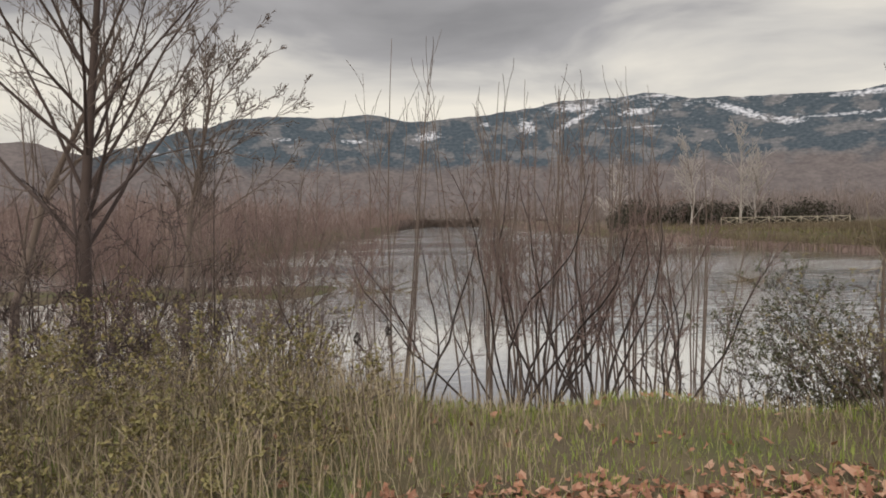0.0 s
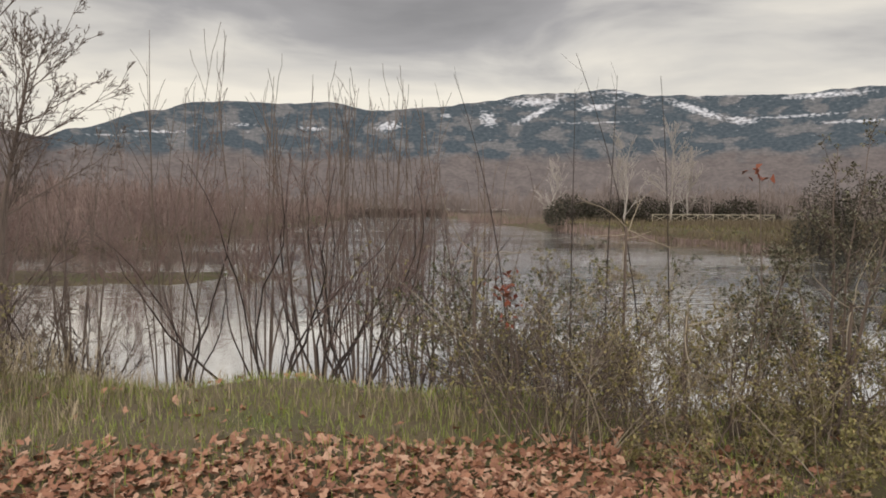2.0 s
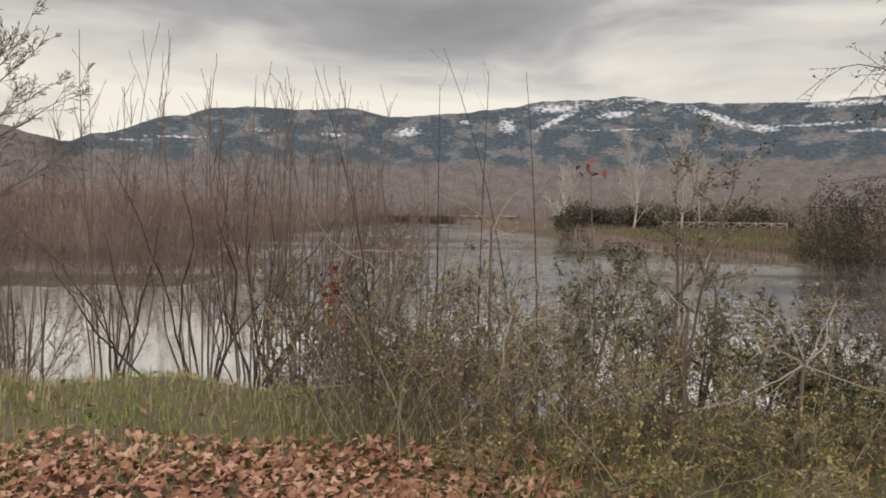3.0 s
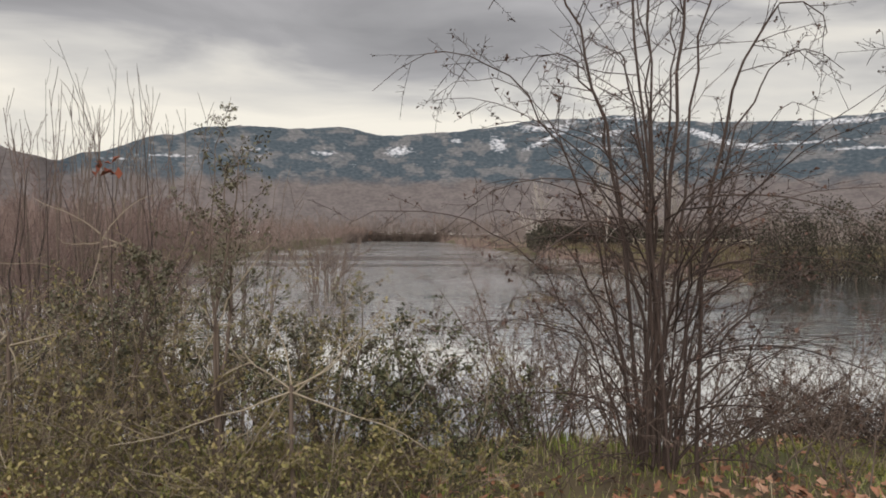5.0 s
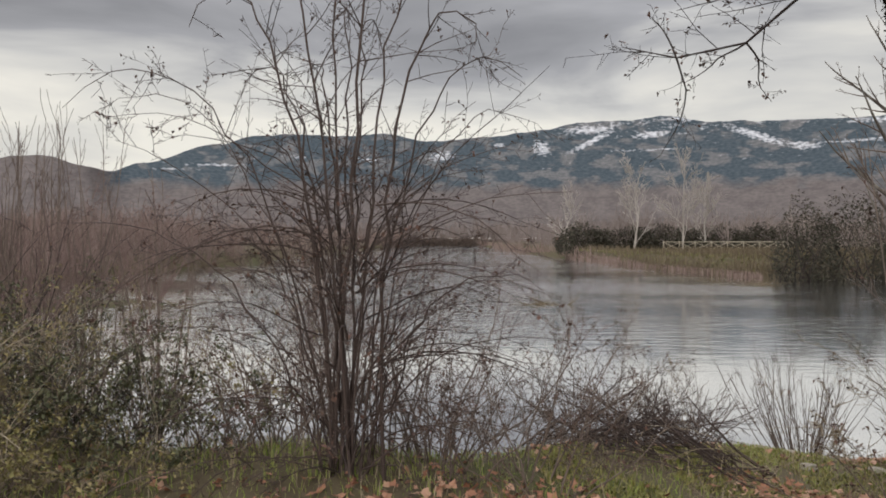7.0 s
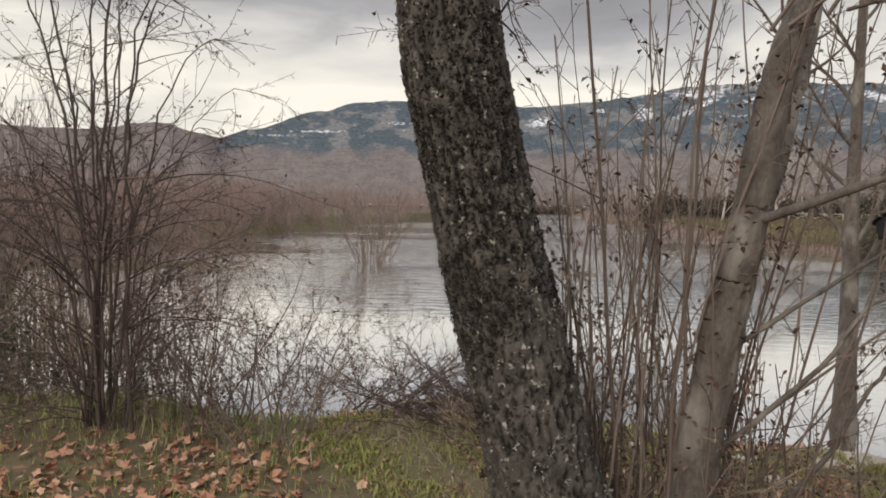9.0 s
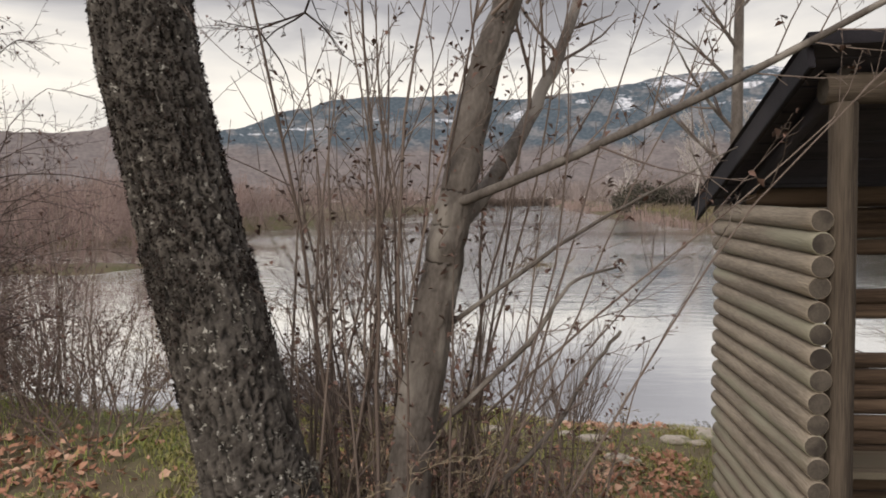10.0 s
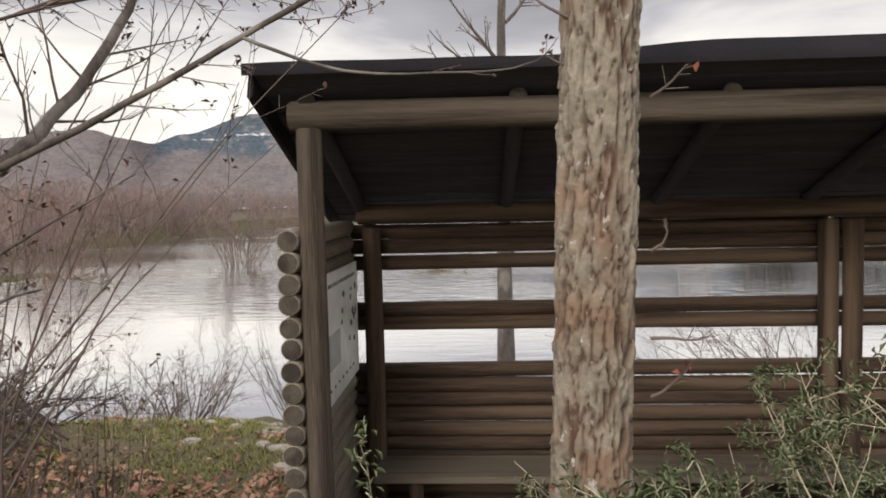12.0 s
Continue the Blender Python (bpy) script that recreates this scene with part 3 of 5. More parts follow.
def far_woods():
    rng = random.Random(11)
    b = Build()
    for _ in range(2400):
        a = rng.uniform(-48, 46)
        r = 275 + 420 * rng.random() ** 1.5
        x, y = 6 + r * math.sin(radians(a)), r * math.cos(radians(a))
        if y < far_shore(x) + 4:
            continue
        g = max(0, (r - 320) / 2280)
        spiky_crown(b, Vector((x, y, max(height(x, y), 0) + g * 40)), rng.uniform(5, 13), rng.uniform(5, 9), rng, 25, 0.06 + r * 0.00018)
    tagged(part("far_woodland", b, M_FARWOOD, None, smooth=False), "bare grey-brown winter woodland on the far shore", "woodland", kind="stuff")
    # willow thickets on the nearer left bank
    b = Build()
    for _ in range(900):
        x = -5.5 - 62 * rng.random() ** 1.3
        y = far_shore(x) + rng.uniform(-3, 34)
        spiky_crown(b, Vector((x, y, max(height(x, y), WATER))), rng.uniform(2.2, 6.0), rng.uniform(2.5, 5), rng, 60, 0.019)
    tagged(part("willow_thicket", b, M_FARTWIG, None, smooth=False), "dense reddish-brown bare willow thicket on the bank", "thicket", kind="stuff")
    b = Build()
    for _ in range(330):
        x = 24 + 60 * rng.random()
        y = max(far_shore(x) + 30, 92) + 60 * rng.random()
        spiky_crown(b, Vector((x, y, height(x, y))), rng.uniform(3, 8), rng.uniform(3, 6), rng, 50, 0.03)
    tagged(part("bare_thicket", b, M_FARWOOD, None, smooth=False), "bare grey thicket behind the far fence", "thicket", kind="stuff")
    # low brown bushes along the end of the lake
    b = Build()
    for _ in range(260):
        x = rng.uniform(-14, 25)
        y = far_shore(x) + rng.uniform(-9, 3)
        if y < 200:
            continue
        spiky_crown(b, Vector((x, y, max(height(x, y), WATER) - 0.1)), rng.uniform(1.8, 4.6), rng.uniform(3, 7), rng, 60, 0.07)
    tagged(part("shore_brush", b, M_FARBRUSH, None, smooth=False), "low dark brown brush along the end of the lake", "brush", kind="stuff")
    # reeds along the shores
    b = Build()
    for _ in range(16000):
        x = rng.uniform(25, 50) if rng.random() < 0.6 else rng.uniform(-60, 60)
        f = far_shore(x)
        if f > 150:
            continue
        y = f + (rng.uniform(-2.5, 5) if rng.random() < 0.4 else rng.uniform(0, 30))
        if x > 28 and y < 49:
            continue
        b.blade(Vector((x, y, max(height(x, y), WATER) - 0.05)), rng.uniform(0.3, 1.0), Vector((rng.gauss(0, 0.15), rng.gauss(0, 0.15), 0)), 0.03)
    tagged(part("reed_bed", b, M_REED, None, smooth=False), "pale dead reeds along the far shore", "reeds", kind="stuff")


far_woods()

# ---- grass and fallen leaves on the bank ----


def litter_amount(x, y):
    """How thickly fallen leaves lie: a drift by the path, patches further on."""
    n = 0.5 + 0.5 * noise.noise(Vector((x * 0.7, y * 0.9, 3)))
    drift = smooth(-1.9, -0.4, x) * (1 - smooth(2.6, 4.3, x)) * (1 - smooth(3.95, 4.9, y + 0.7 * n - 0.2))
    drift *= smooth(1.6, 3.4, y + 1.0 * n)
    later = 0.35 * smooth(5, 6.5, x) * (1 - smooth(4.2, 5.2, y)) * smooth(0.35, 0.7, n)
    shore = 0.55 * (0.25 + 0.75 * smooth(9.2, 10.6, x)) * smooth(8, 9, x) * (1 - smooth(6.5, 7.6, y)) * smooth(0.42, 0.6, n)
    return max(drift, later * smooth(1.4, 3.0, y + n), shore * smooth(1.4, 3.0, y + n))


def ground_cover():
    rng = random.Random(5)
    green, dry, fall, turf = Build(), Build(), Build(), Build()
    for _ in range(160000):
        x, y = rng.uniform(-9, 20), rng.uniform(1.6, 8.3)
        if y > near_shore(x) - 0.4:
            continue
        if 12.6 < x < 20 and 3.7 < y < 5.6:
            continue
        lit = litter_amount(x, y)
        if rng.random() < lit * 0.62:
            continue
        patch = 0.5 + 0.5 * noise.noise(Vector((x * 1.1, y * 1.1, 9)))
        if rng.random() > 0.35 + 0.65 * patch:
            continue
        z = height(x, y)
        h = rng.uniform(0.03, 0.11) * (1 - 0.3 * smooth(7.0, 9.0, x)) * (0.6 + 0.9 * patch) * (1 + 0.15 * smooth(4.8, 5.6, y) * (1 - smooth(6, 9, x)))
        if rng.random() < 0.11:
            h *= 1.8
            dry.blade(Vector((x, y, z - 0.01)), h, Vector((rng.gauss(0, 0.06), rng.gauss(0, 0.06), 0)), 0.0022)
        else:
            green.blade(Vector((x, y, z - 0.01)), h, Vector((rng.gauss(0, 0.035), rng.gauss(0, 0.035), 0)), 0.003)
    # short mossy turf on the low bank by the shelter
    for _ in range(34000):
        x, y = rng.uniform(8.3, 12.9), rng.uniform(3.6, 8.2)
        if y > near_shore(x) - 0.25 or noise.noise(Vector((x * 1.6, y * 1.6, 4))) < -0.12:
            continue
        turf.blade(Vector((x, y, height(x, y) - 0.006)), rng.uniform(0.02, 0.06), Vector((rng.gauss(0, 0.03), rng.gauss(0, 0.03), 0)), 0.006)
    # tall dry grass at the edge of the bank and among the bushes
    for _ in range(44000):
        x = rng.uniform(-9, 12)
        e = near_shore(x)
        if x < -0.6 and rng.random() < 0.7:
            y = rng.uniform(3.4, e - 0.5)
        else:
            y = e - 2.9 + rng.gauss(0, 0.5)
            if rng.random() < 0.72:
                continue
        if x > 7.4 and rng.random() < 0.85:
            continue
        thick = 0.5 + 0.5 * noise.noise(Vector((x * 0.9, y * 0.9, 21)))
        if rng.random() > thick + (0.3 if x < -0.6 else -0.12):
            continue
        h = rng.uniform(0.15, 0.55) * (0.6 + 0.8 * thick) * (1.25 if x < -1.4 else 0.45)
        dry.blade(Vector((x, y, height(x, y) - 0.02)), h, Vector((rng.gauss(0, 0.5), rng.gauss(0, 0.5), 0)) * h, 0.0032)
    made = 0
    while made < 14500:
        x, y = rng.uniform(-3, 14), rng.uniform(1.2, 7.6)
        if y > near_shore(x) - 0.3 or (x > 12.4 and y > 3.6):
            continue
        if rng.random() > litter_amount(x, y) + 0.012:
            continue
        made += 1
        fall.lobed(Vector((x, y, height(x, y) + rng.uniform(0.006, 0.05))), rng.uniform(0.035, 0.10), rng, rng.uniform(-0.3, 0.9))
    tagged(part("grass", green, M_GRASS, None), "short green winter grass on the bank", "grass", kind="stuff")
    tagged(part("turf", turf, M_TURF, None), "bright yellow-green mossy turf by the shore", "turf", kind="stuff")
    tagged(part("dry_grass", dry, M_DRY, None), "tall dry straw-coloured grass at the bank's edge", "grass", kind="stuff")
    tagged(part("leaf_litter", fall, M_LITTER, None, smooth=False), "drift of fallen orange-brown leaves on the ground", "leaves", kind="stuff")


ground_cover()


def on(x, y, lift=0.0):
    return (x, y, height(x, y) + lift)


# ---- shore shrubs and saplings by the first stretch of the walk ----
WATER_EDGE = "shrubs along the water's edge"
for i, (x, y, n, h, sp, c) in enumerate(((-0.15, 10.3, 10, 3.5, 0.8, 10), (1.06, 10.4, 9, 3.4, 0.75, 10), (1.9, 10.2, 8, 2.9, 0.8, 9), (0.45, 10.9, 8, 3.6, 0.6, 9), (-1.35, 10.3, 5, 3.2, 0.2, 8))):
    shrub("willow_shrub", (x, y, WATER - 0.12), "dark bare many-stemmed willow shrub at the water's edge", 100 + i, n, h, sp, 0.023, M_DARKTWIG, M_REDTWIG if i != 4 else M_TWIG, c + 4, 3, 0.05, 0.17, angle=(18, 52), group=WATER_EDGE, ratio=0.34, least=0.0026, start=0.40)
for i, (x, y, n, h) in enumerate(((-2.5, 9.9, 9, 1.9), (-3.6, 9.6, 9, 2.1), (-4.7, 9.9, 8, 2.2), (-3.0, 10.8, 7, 2.8), (-6.4, 9.8, 8, 2.4), (2.9, 9.8, 8, 2.0), (3.9, 9.4, 7, 1.9))):
    shrub("willow_shrub", (x, y, WATER - 0.1), "tangled grey-brown bare shrub in shallow water", 140 + i, n, h, 0.55, 0.014, M_TWIG, M_TWIG, 8, 3, 0.0, 0.1, group=WATER_EDGE, ratio=0.4, least=0.0024)
for i, (x, y, n, h) in enumerate(((-1.7, 11.2, 9, 5.6), (-0.45, 11.4, 7, 5.1), (0.4, 11.6, 12, 4.85), (1.1, 11.5, 12, 4.8), (1.9, 11.6, 12, 4.8), (-3.6, 12.0, 8, 4.2), (-5.0, 12.4, 10, 4.4), (3.0, 12.0, 9, 3.9))):
    shrub("willow_sapling", (x, y, WATER - 0.1), "slender upright willow sapling with thin bare shoots", 170 + i, n, h, 0.13, 0.02, M_TWIG, M_TWIG, 8, 1, 0.05, 0.035, group="willow saplings in the lake margin", ratio=0.22, base=0.45, angle=(12, 28), start=0.35, category="sapling", least=0.005, lowest=0.82)
for i, (x, y, n, h, sp) in enumerate(((-6.6, 8.0, 20, 2.7, 0.7), (-5.5, 8.2, 22, 2.7, 0.65), (-4.5, 8.3, 22, 2.6, 0.6), (-3.5, 8.6, 20, 2.2, 0.6), (-7.8, 7.4, 18, 2.4, 0.7), (-2.6, 8.9, 10, 1.4, 0.7), (1.9, 8.4, 12, 1.2, 0.8), (2.7, 8.2, 12, 1.3, 0.8), (3.6, 8.0, 11, 1.3, 0.8))):
    shrub("willow_shrub", on(x, y, -0.05), "dense brown bare thicket shrub on the bank", 155 + i, n, h, sp, 0.014, M_ROSETWIG, M_ROSETWIG if i % 3 else M_TWIG, 8, 3, 0.02, 0.13, group=WATER_EDGE, ratio=0.42, least=0.005, base=0.85, angle=(22, 62), start=0.1)
rng_lake = random.Random(77)
lake_willows = [shrub("willow_shrub", (-12.6 + 3.0 * i, 26.5 + (i % 2) * 1.8, WATER - 0.15), "wide fuzzy reddish-brown bare willow standing in the lake", 190 + i, 11, 4.0, 0.75, 0.02, M_REDTWIG, M_REDTWIG, 8, 3, 0.03, 0.13, angle=(28, 65), group="willows standing in the lake", ratio=0.34, least=0.006, base=0.7, stem_sides=5) for i in range(4)]
for i in range(18):
    x = rng_lake.uniform(-22, -3.9)
    y = rng_lake.uniform(25.0, 31.0)
    s = rng_lake.uniform(0.85, 1.3)
    w = copy_thing(lake_willows[i % 4], Matrix.Translation((x, y, WATER - 0.15)) @ Matrix.Rotation(rng_lake.uniform(0, 6.28), 4, "Z"))
    w.scale = (s * 1.15, s * 1.15, s)
shrub("willow_shrub", (2.3, 33.5, WATER - 0.15), "lone bare willow bush standing in the open lake", 196, 26, 3.6, 0.5, 0.03, M_TWIG, M_TWIG, 8, 2, 0.03, 0.1, group="willows standing in the lake", ratio=0.35, least=0.012, base=0.9, stem_sides=5)


def mud_spit():
    """The low muddy spit under the willows, dark and uneven, just over the water."""
    b, nx, ny = Build(), 60, 10
    for i in range(nx + 1):
        x = -26 + 22.6 * i / nx
        for j in range(ny + 1):
            f = j / ny
            y = 25.2 + 1.2 * noise.noise(Vector((x * 0.35, 0, 2))) + 7 * f
            ends = math.sin(math.pi * f) ** 0.6 * (1 - smooth(-6.0, -3.6, x))
            b.v.append(Vector((x, y, WATER - 0.2 + ends * (0.34 + 0.12 * noise.noise(Vector((x * 0.9, y * 0.9, 7)))))))
    for i in range(nx):
        for j in range(ny):
            a = i * (ny + 1) + j
            b.f.append((a, a + ny + 1, a + ny + 2, a + 1))
    tagged(part("ground_spit", b, M_GROUND, None), "low dark muddy spit under the lake willows", "ground", kind="structure")


mud_spit()


def bare_tree(name, at, label, seed, trunk, r, limbs, limb_len, twig_material, material, spread=(20, 50), depth=3, count=7, rise=0.03, least=0.0025, top_only=0.45):
    """A bare tree: a trunk along given points, limbs as parts, and its twigs."""
    rng = random.Random(seed)
    root = thing(name, at, label, "tree")
    pts = [Vector(p) for p in trunk]
    n = len(pts) - 1
    fine = []
    for i in range(n):
        for k in range(4):
            fine.append(pts[i].lerp(pts[i + 1], k / 4))
    fine.append(pts[-1])
    b = Build()
    b.tube(fine, [r * (1 - 0.75 * i / (len(fine) - 1)) * (1 + 0.5 * math.exp(-i * 0.8)) for i in range(len(fine))], 12, True)
    part("trunk", b, material, root)
    crown = Build()
    for i in range(limbs):
        f = top_only + (1 - top_only) * (i + rng.random() * 0.6) / limbs
        k = min(int(f * (len(fine) - 1)), len(fine) - 2)
        d = (fine[k + 1] - fine[k]).normalized()
        way = swing(d, radians(rng.uniform(*spread)), rng)
        length = limb_len * rng.uniform(0.7, 1.1) * (1.2 - 0.5 * f)
        rr = r * 0.34 * (1.15 - 0.7 * f)
        q = curve_pts(fine[k], way, length, 9, 0.06, rise, rng)
        lb = Build()
        lb.tube(q, [rr * (1 - 0.82 * j / 9) for j in range(10)], 7)
        part("limb", lb, material, root)
        sprout(crown, q, rr, depth, rng, count, 0.42, (18, 45), 0.09, rise, 0.15, None, least=least)
    part("crown", crown, twig_material, root, "fine bare twigs")["kind"] = "stuff"
    return root


bare_tree("bare_tree", (-5.7, 9.9, WATER + 0.1), "wide bare grey tree with fine upswept twigs", 3, ((0, 0, -0.2), (0.0, 0, 1.6), (0.05, 0, 3.0), (0.25, 0, 5.0), (0.4, 0.1, 7.0)), 0.105, 26, 4.3, M_TWIG, M_ROSETWIG, (22, 55), 3, 11, 0.04, 0.0045, 0.36)
bare_tree("bare_tree", (-5.9, 14.2, WATER + 0.05), "slender bare tree with a loose pale crown", 5, ((0, 0, -0.2), (0.1, 0, 1.5), (0.2, 0, 2.8), (0.5, 0, 4.2), (0.7, 0.1, 5.4)), 0.075, 20, 2.5, M_TWIG, M_TWIG, (20, 60), 3, 11, 0.03, 0.006, 0.4)
bare_tree("bare_tree", (-7.6, 11.5, WATER + 0.1), "leaning bare tree with thin drooping twigs", 4, ((0, 0, -0.2), (0.1, 0, 1.4), (0.6, 0, 3.0), (1.3, 0, 4.4), (1.8, 0.1, 5.6)), 0.08, 9, 2.6, M_TWIG, M_TWIG, (20, 50), 3, 7, 0.02, 0.004, 0.35)


# ---- brambles, thicket and sapling beside the path ----
BRAMBLES = "brambles beside the path"
for i, (x, y, n, h, sp) in enumerate(((-4.9, 5.4, 18, 1.15, 0.8), (-3.9, 4.9, 18, 0.95, 0.8), (-3.1, 5.7, 16, 0.95, 0.8), (-5.9, 6.3, 16, 1.4, 0.8), (-4.6, 7.0, 14, 1.3, 0.8), (-3.0, 7.2, 12, 1.1, 0.7), (-4.3, 3.7, 18, 0.7, 0.9), (-3.3, 3.9, 16, 0.6, 0.9), (-2.6, 4.6, 16, 0.6, 0.8), (-5.2, 4.4, 18, 0.9, 0.9), (-2.2, 5.6, 14, 0.8, 0.7))):
    shrub("bramble_bush", on(x, y), "low tangled bramble with dull green and brown leaves", 210 + i, n, h, sp, 0.006, M_TWIG, M_STRAWTWIG if i % 3 == 0 else M_TWIG, 9, 3, -0.06, 0.12, leaf=M_BRAMBLE, leaf_size=0.032, leaf_chance=0.5, group=BRAMBLES, base=0.7, ratio=0.45, least=0.0018, stem_sides=4, category="bramble")
for i, (x, y, n, h, sp, lf, lm) in enumerate((
        (3.05, 7.2, 30, 2.0, 0.55, 1.6, M_EVERGREEN), (2.55, 6.9, 22, 1.5, 0.6, 1.5, M_EVERGREEN), (2.45, 4.9, 18, 1.1, 0.5, 0.35, M_BRAMBLE), (2.75, 5.2, 20, 1.25, 0.6, 0.35, M_BRAMBLE), (3.7, 5.4, 18, 1.2, 0.7, 0.6, M_BRAMBLE), (4.5, 5.0, 20, 1.2, 0.75, 0.7, M_BRAMBLE),
        (5.2, 4.9, 22, 1.0, 0.7, 1.0, M_EVERGREEN), (5.7, 5.6, 12, 0.9, 0.8, 0.6, M_BRAMBLE), (4.0, 4.5, 20, 1.0, 0.75, 0.7, M_BRAMBLE), (2.7, 4.6, 20, 0.95, 0.65, 0.3, M_BRAMBLE),
        (3.4, 4.6, 20, 0.95, 0.7, 0.6, M_BRAMBLE), (5.75, 4.7, 18, 0.75, 0.7, 1.0, M_EVERGREEN), (3.2, 6.2, 14, 1.5, 0.6, 0.4, M_BRAMBLE), (4.9, 6.3, 11, 1.2, 0.7, 0.4, M_BRAMBLE),
        (2.3, 5.6, 16, 1.3, 0.55, 0.3, M_BRAMBLE), (3.9, 6.0, 14, 1.45, 0.6, 0.4, M_BRAMBLE), (3.5, 3.75, 16, 0.5, 0.95, 0.9, M_BRAMBLE), (4.2, 3.6, 16, 0.5, 0.95, 0.9, M_BRAMBLE),
        (4.9, 3.75, 16, 0.6, 0.95, 0.9, M_BRAMBLE), (5.4, 4.1, 16, 0.6, 0.9, 0.9, M_BRAMBLE), (4.5, 4.1, 16, 0.75, 0.85, 0.8, M_BRAMBLE))):
    shrub("bramble_bush", on(x, y), "dense dark thorny thicket with small leaves" if lm is M_EVERGREEN else "brown tangled bramble with thin dead stems", 230 + i, n, h, sp, 0.006, M_TWIG, M_DARKTWIG if lm is M_EVERGREEN else (M_TWIG if i % 5 == 3 or x < 2.9 else M_STRAWTWIG), 8, 3, -0.05, 0.12, leaf=lm, leaf_size=0.033 if lm is M_EVERGREEN else 0.026, leaf_chance=lf * 0.6, group=BRAMBLES, base=0.5, ratio=0.45, least=0.0018, stem_sides=4, category="bramble")
for i, (x, y, n, h, sp) in enumerate(((2.7, 4.25, 8, 1.2, 0.8), (3.1, 4.1, 7, 1.0, 0.9), (3.65, 4.1, 8, 1.2, 0.8), (3.9, 3.6, 6, 0.8, 1.0), (2.45, 4.5, 6, 1.5, 0.5), (3.3, 4.5, 5, 1.3, 0.7), (4.95, 3.75, 7, 0.9, 0.9), (4.3, 4.2, 6, 1.2, 0.8), (5.6, 4.5, 5, 1.1, 0.8))):
    shrub("dead_canes", on(x, y), "pale dead arching bramble canes", 260 + i, n, h, sp, 0.0045, M_PALETWIG, M_PALETWIG, 4, 1, -0.05, 0.13, group="dead canes in the thicket", base=0.25, ratio=0.25, least=0.0022, stem_sides=4, category="canes")
def cane_star(at, r, seed, n):
    """Pale dead canes that radiate from one broken stump."""
    rng = random.Random(seed)
    root = thing("dead_canes", on(at[0], at[1]), "pale dead canes radiating from a broken stump", "canes", "dead canes in the thicket")
    top = at[2] - root.location.z
    b = Build()
    b.tube([Vector((0.03, 0, -0.05)), Vector((0, 0.02, top * 0.5)), Vector((0, 0, top))], [0.016, 0.013, 0.011], 6)
    part("stump", b, M_TWIG, root)
    for k in range(n):
        a = 2 * math.pi * (k + 0.5 * rng.random()) / n
        q = curve_pts((0, 0, top * rng.uniform(0.9, 1.0)), (math.cos(a), rng.gauss(-0.1, 0.35), math.sin(a) * 0.8 + 0.1), r * rng.uniform(0.35, 1.2), 7, 0.16, -0.02, rng)
        c = Build()
        c.tube(q, [0.005 * (1 - 0.6 * j / 7) for j in range(8)], 5)
        sprout(c, q, 0.006, 1, rng, 4, 0.35, (30, 60), 0.1, 0.0, 0.3, least=0.0025)
        part("cane", c, M_PALETWIG, root)


cane_star((4.92, 3.8, 0.72), 0.7, 5, 8)
cane_star((4.45, 4.3, 0.95), 0.5, 6, 5)
cane_star((3.35, 4.3, 0.9), 0.55, 7, 5)
cane_star((3.36, 5.5, 1.43), 0.6, 9, 6)
cane_star((2.2, 5.9, 1.25), 0.6, 10, 6)
shrub("privet_sapling", on(4.4, 4.4), "small olive-leaved privet sapling with a thin trunk", 280, 5, 2.0, 0.24, 0.015, M_TWIG, M_TWIG, 14, 3, 0.0, 0.07, leaf=M_OLIVE, leaf_size=0.023, leaf_chance=0.5, ratio=0.27, base=0.06, category="sapling", start=0.5, angle=(25, 65))
shrub("privet_sapling", on(4.95, 5.3), "tall olive-leaved privet sapling amid the thicket", 282, 5, 1.35, 0.4, 0.016, M_TWIG, M_TWIG, 13, 3, 0.0, 0.06, leaf=M_OLIVE, leaf_size=0.021, leaf_chance=0.6, ratio=0.3, base=0.08, category="sapling", start=0.45, angle=(25, 65))
shrub("privet_sapling", on(3.78, 4.45), "olive-leaved privet sapling with sparse small leaves", 281, 4, 1.7, 0.25, 0.013, M_TWIG, M_TWIG, 12, 3, 0.0, 0.06, leaf=M_OLIVE, leaf_size=0.024, leaf_chance=0.8, ratio=0.3, base=0.06, category="sapling", start=0.5, angle=(25, 65))


def leaf_spray(at, label, seed, n, size, spread, material):
    rng = random.Random(seed)
    root = thing("withered_spray", at, label, "leaves")
    b, t = Build(), Build()
    z = height(at[0], at[1]) - at[2]
    pts = [Vector((0.03, 0.02, z - 0.02)), Vector((0.05, 0.0, z * 0.55)), Vector((0, 0, 0)), Vector((-0.02, 0, 0.06))]
    t.tube(pts, [0.006, 0.005, 0.003, 0.0015], 4)
    for _ in range(n):
        b.leaf(Vector((rng.gauss(0, spread), rng.gauss(0, spread), rng.gauss(0, spread * 1.3))), size * rng.uniform(0.6, 1.2), rng)
    part("stem", t, M_TWIG, root)
    part("leaves", b, material, root)["kind"] = "stuff"


leaf_spray((2.23, 4.53, 1.05), "red-brown withered leaves on a thin stem", 1, 26, 0.055, 0.05, M_REDLEAF)
leaf_spray((3.83, 4.35, 1.78), "red-brown withered leaves at the top of a stem", 2, 12, 0.06, 0.035, M_REDLEAF)
leaf_spray((2.27, 4.5, 0.9), "red-brown withered leaves on a low stem", 3, 14, 0.05, 0.045, M_REDLEAF)


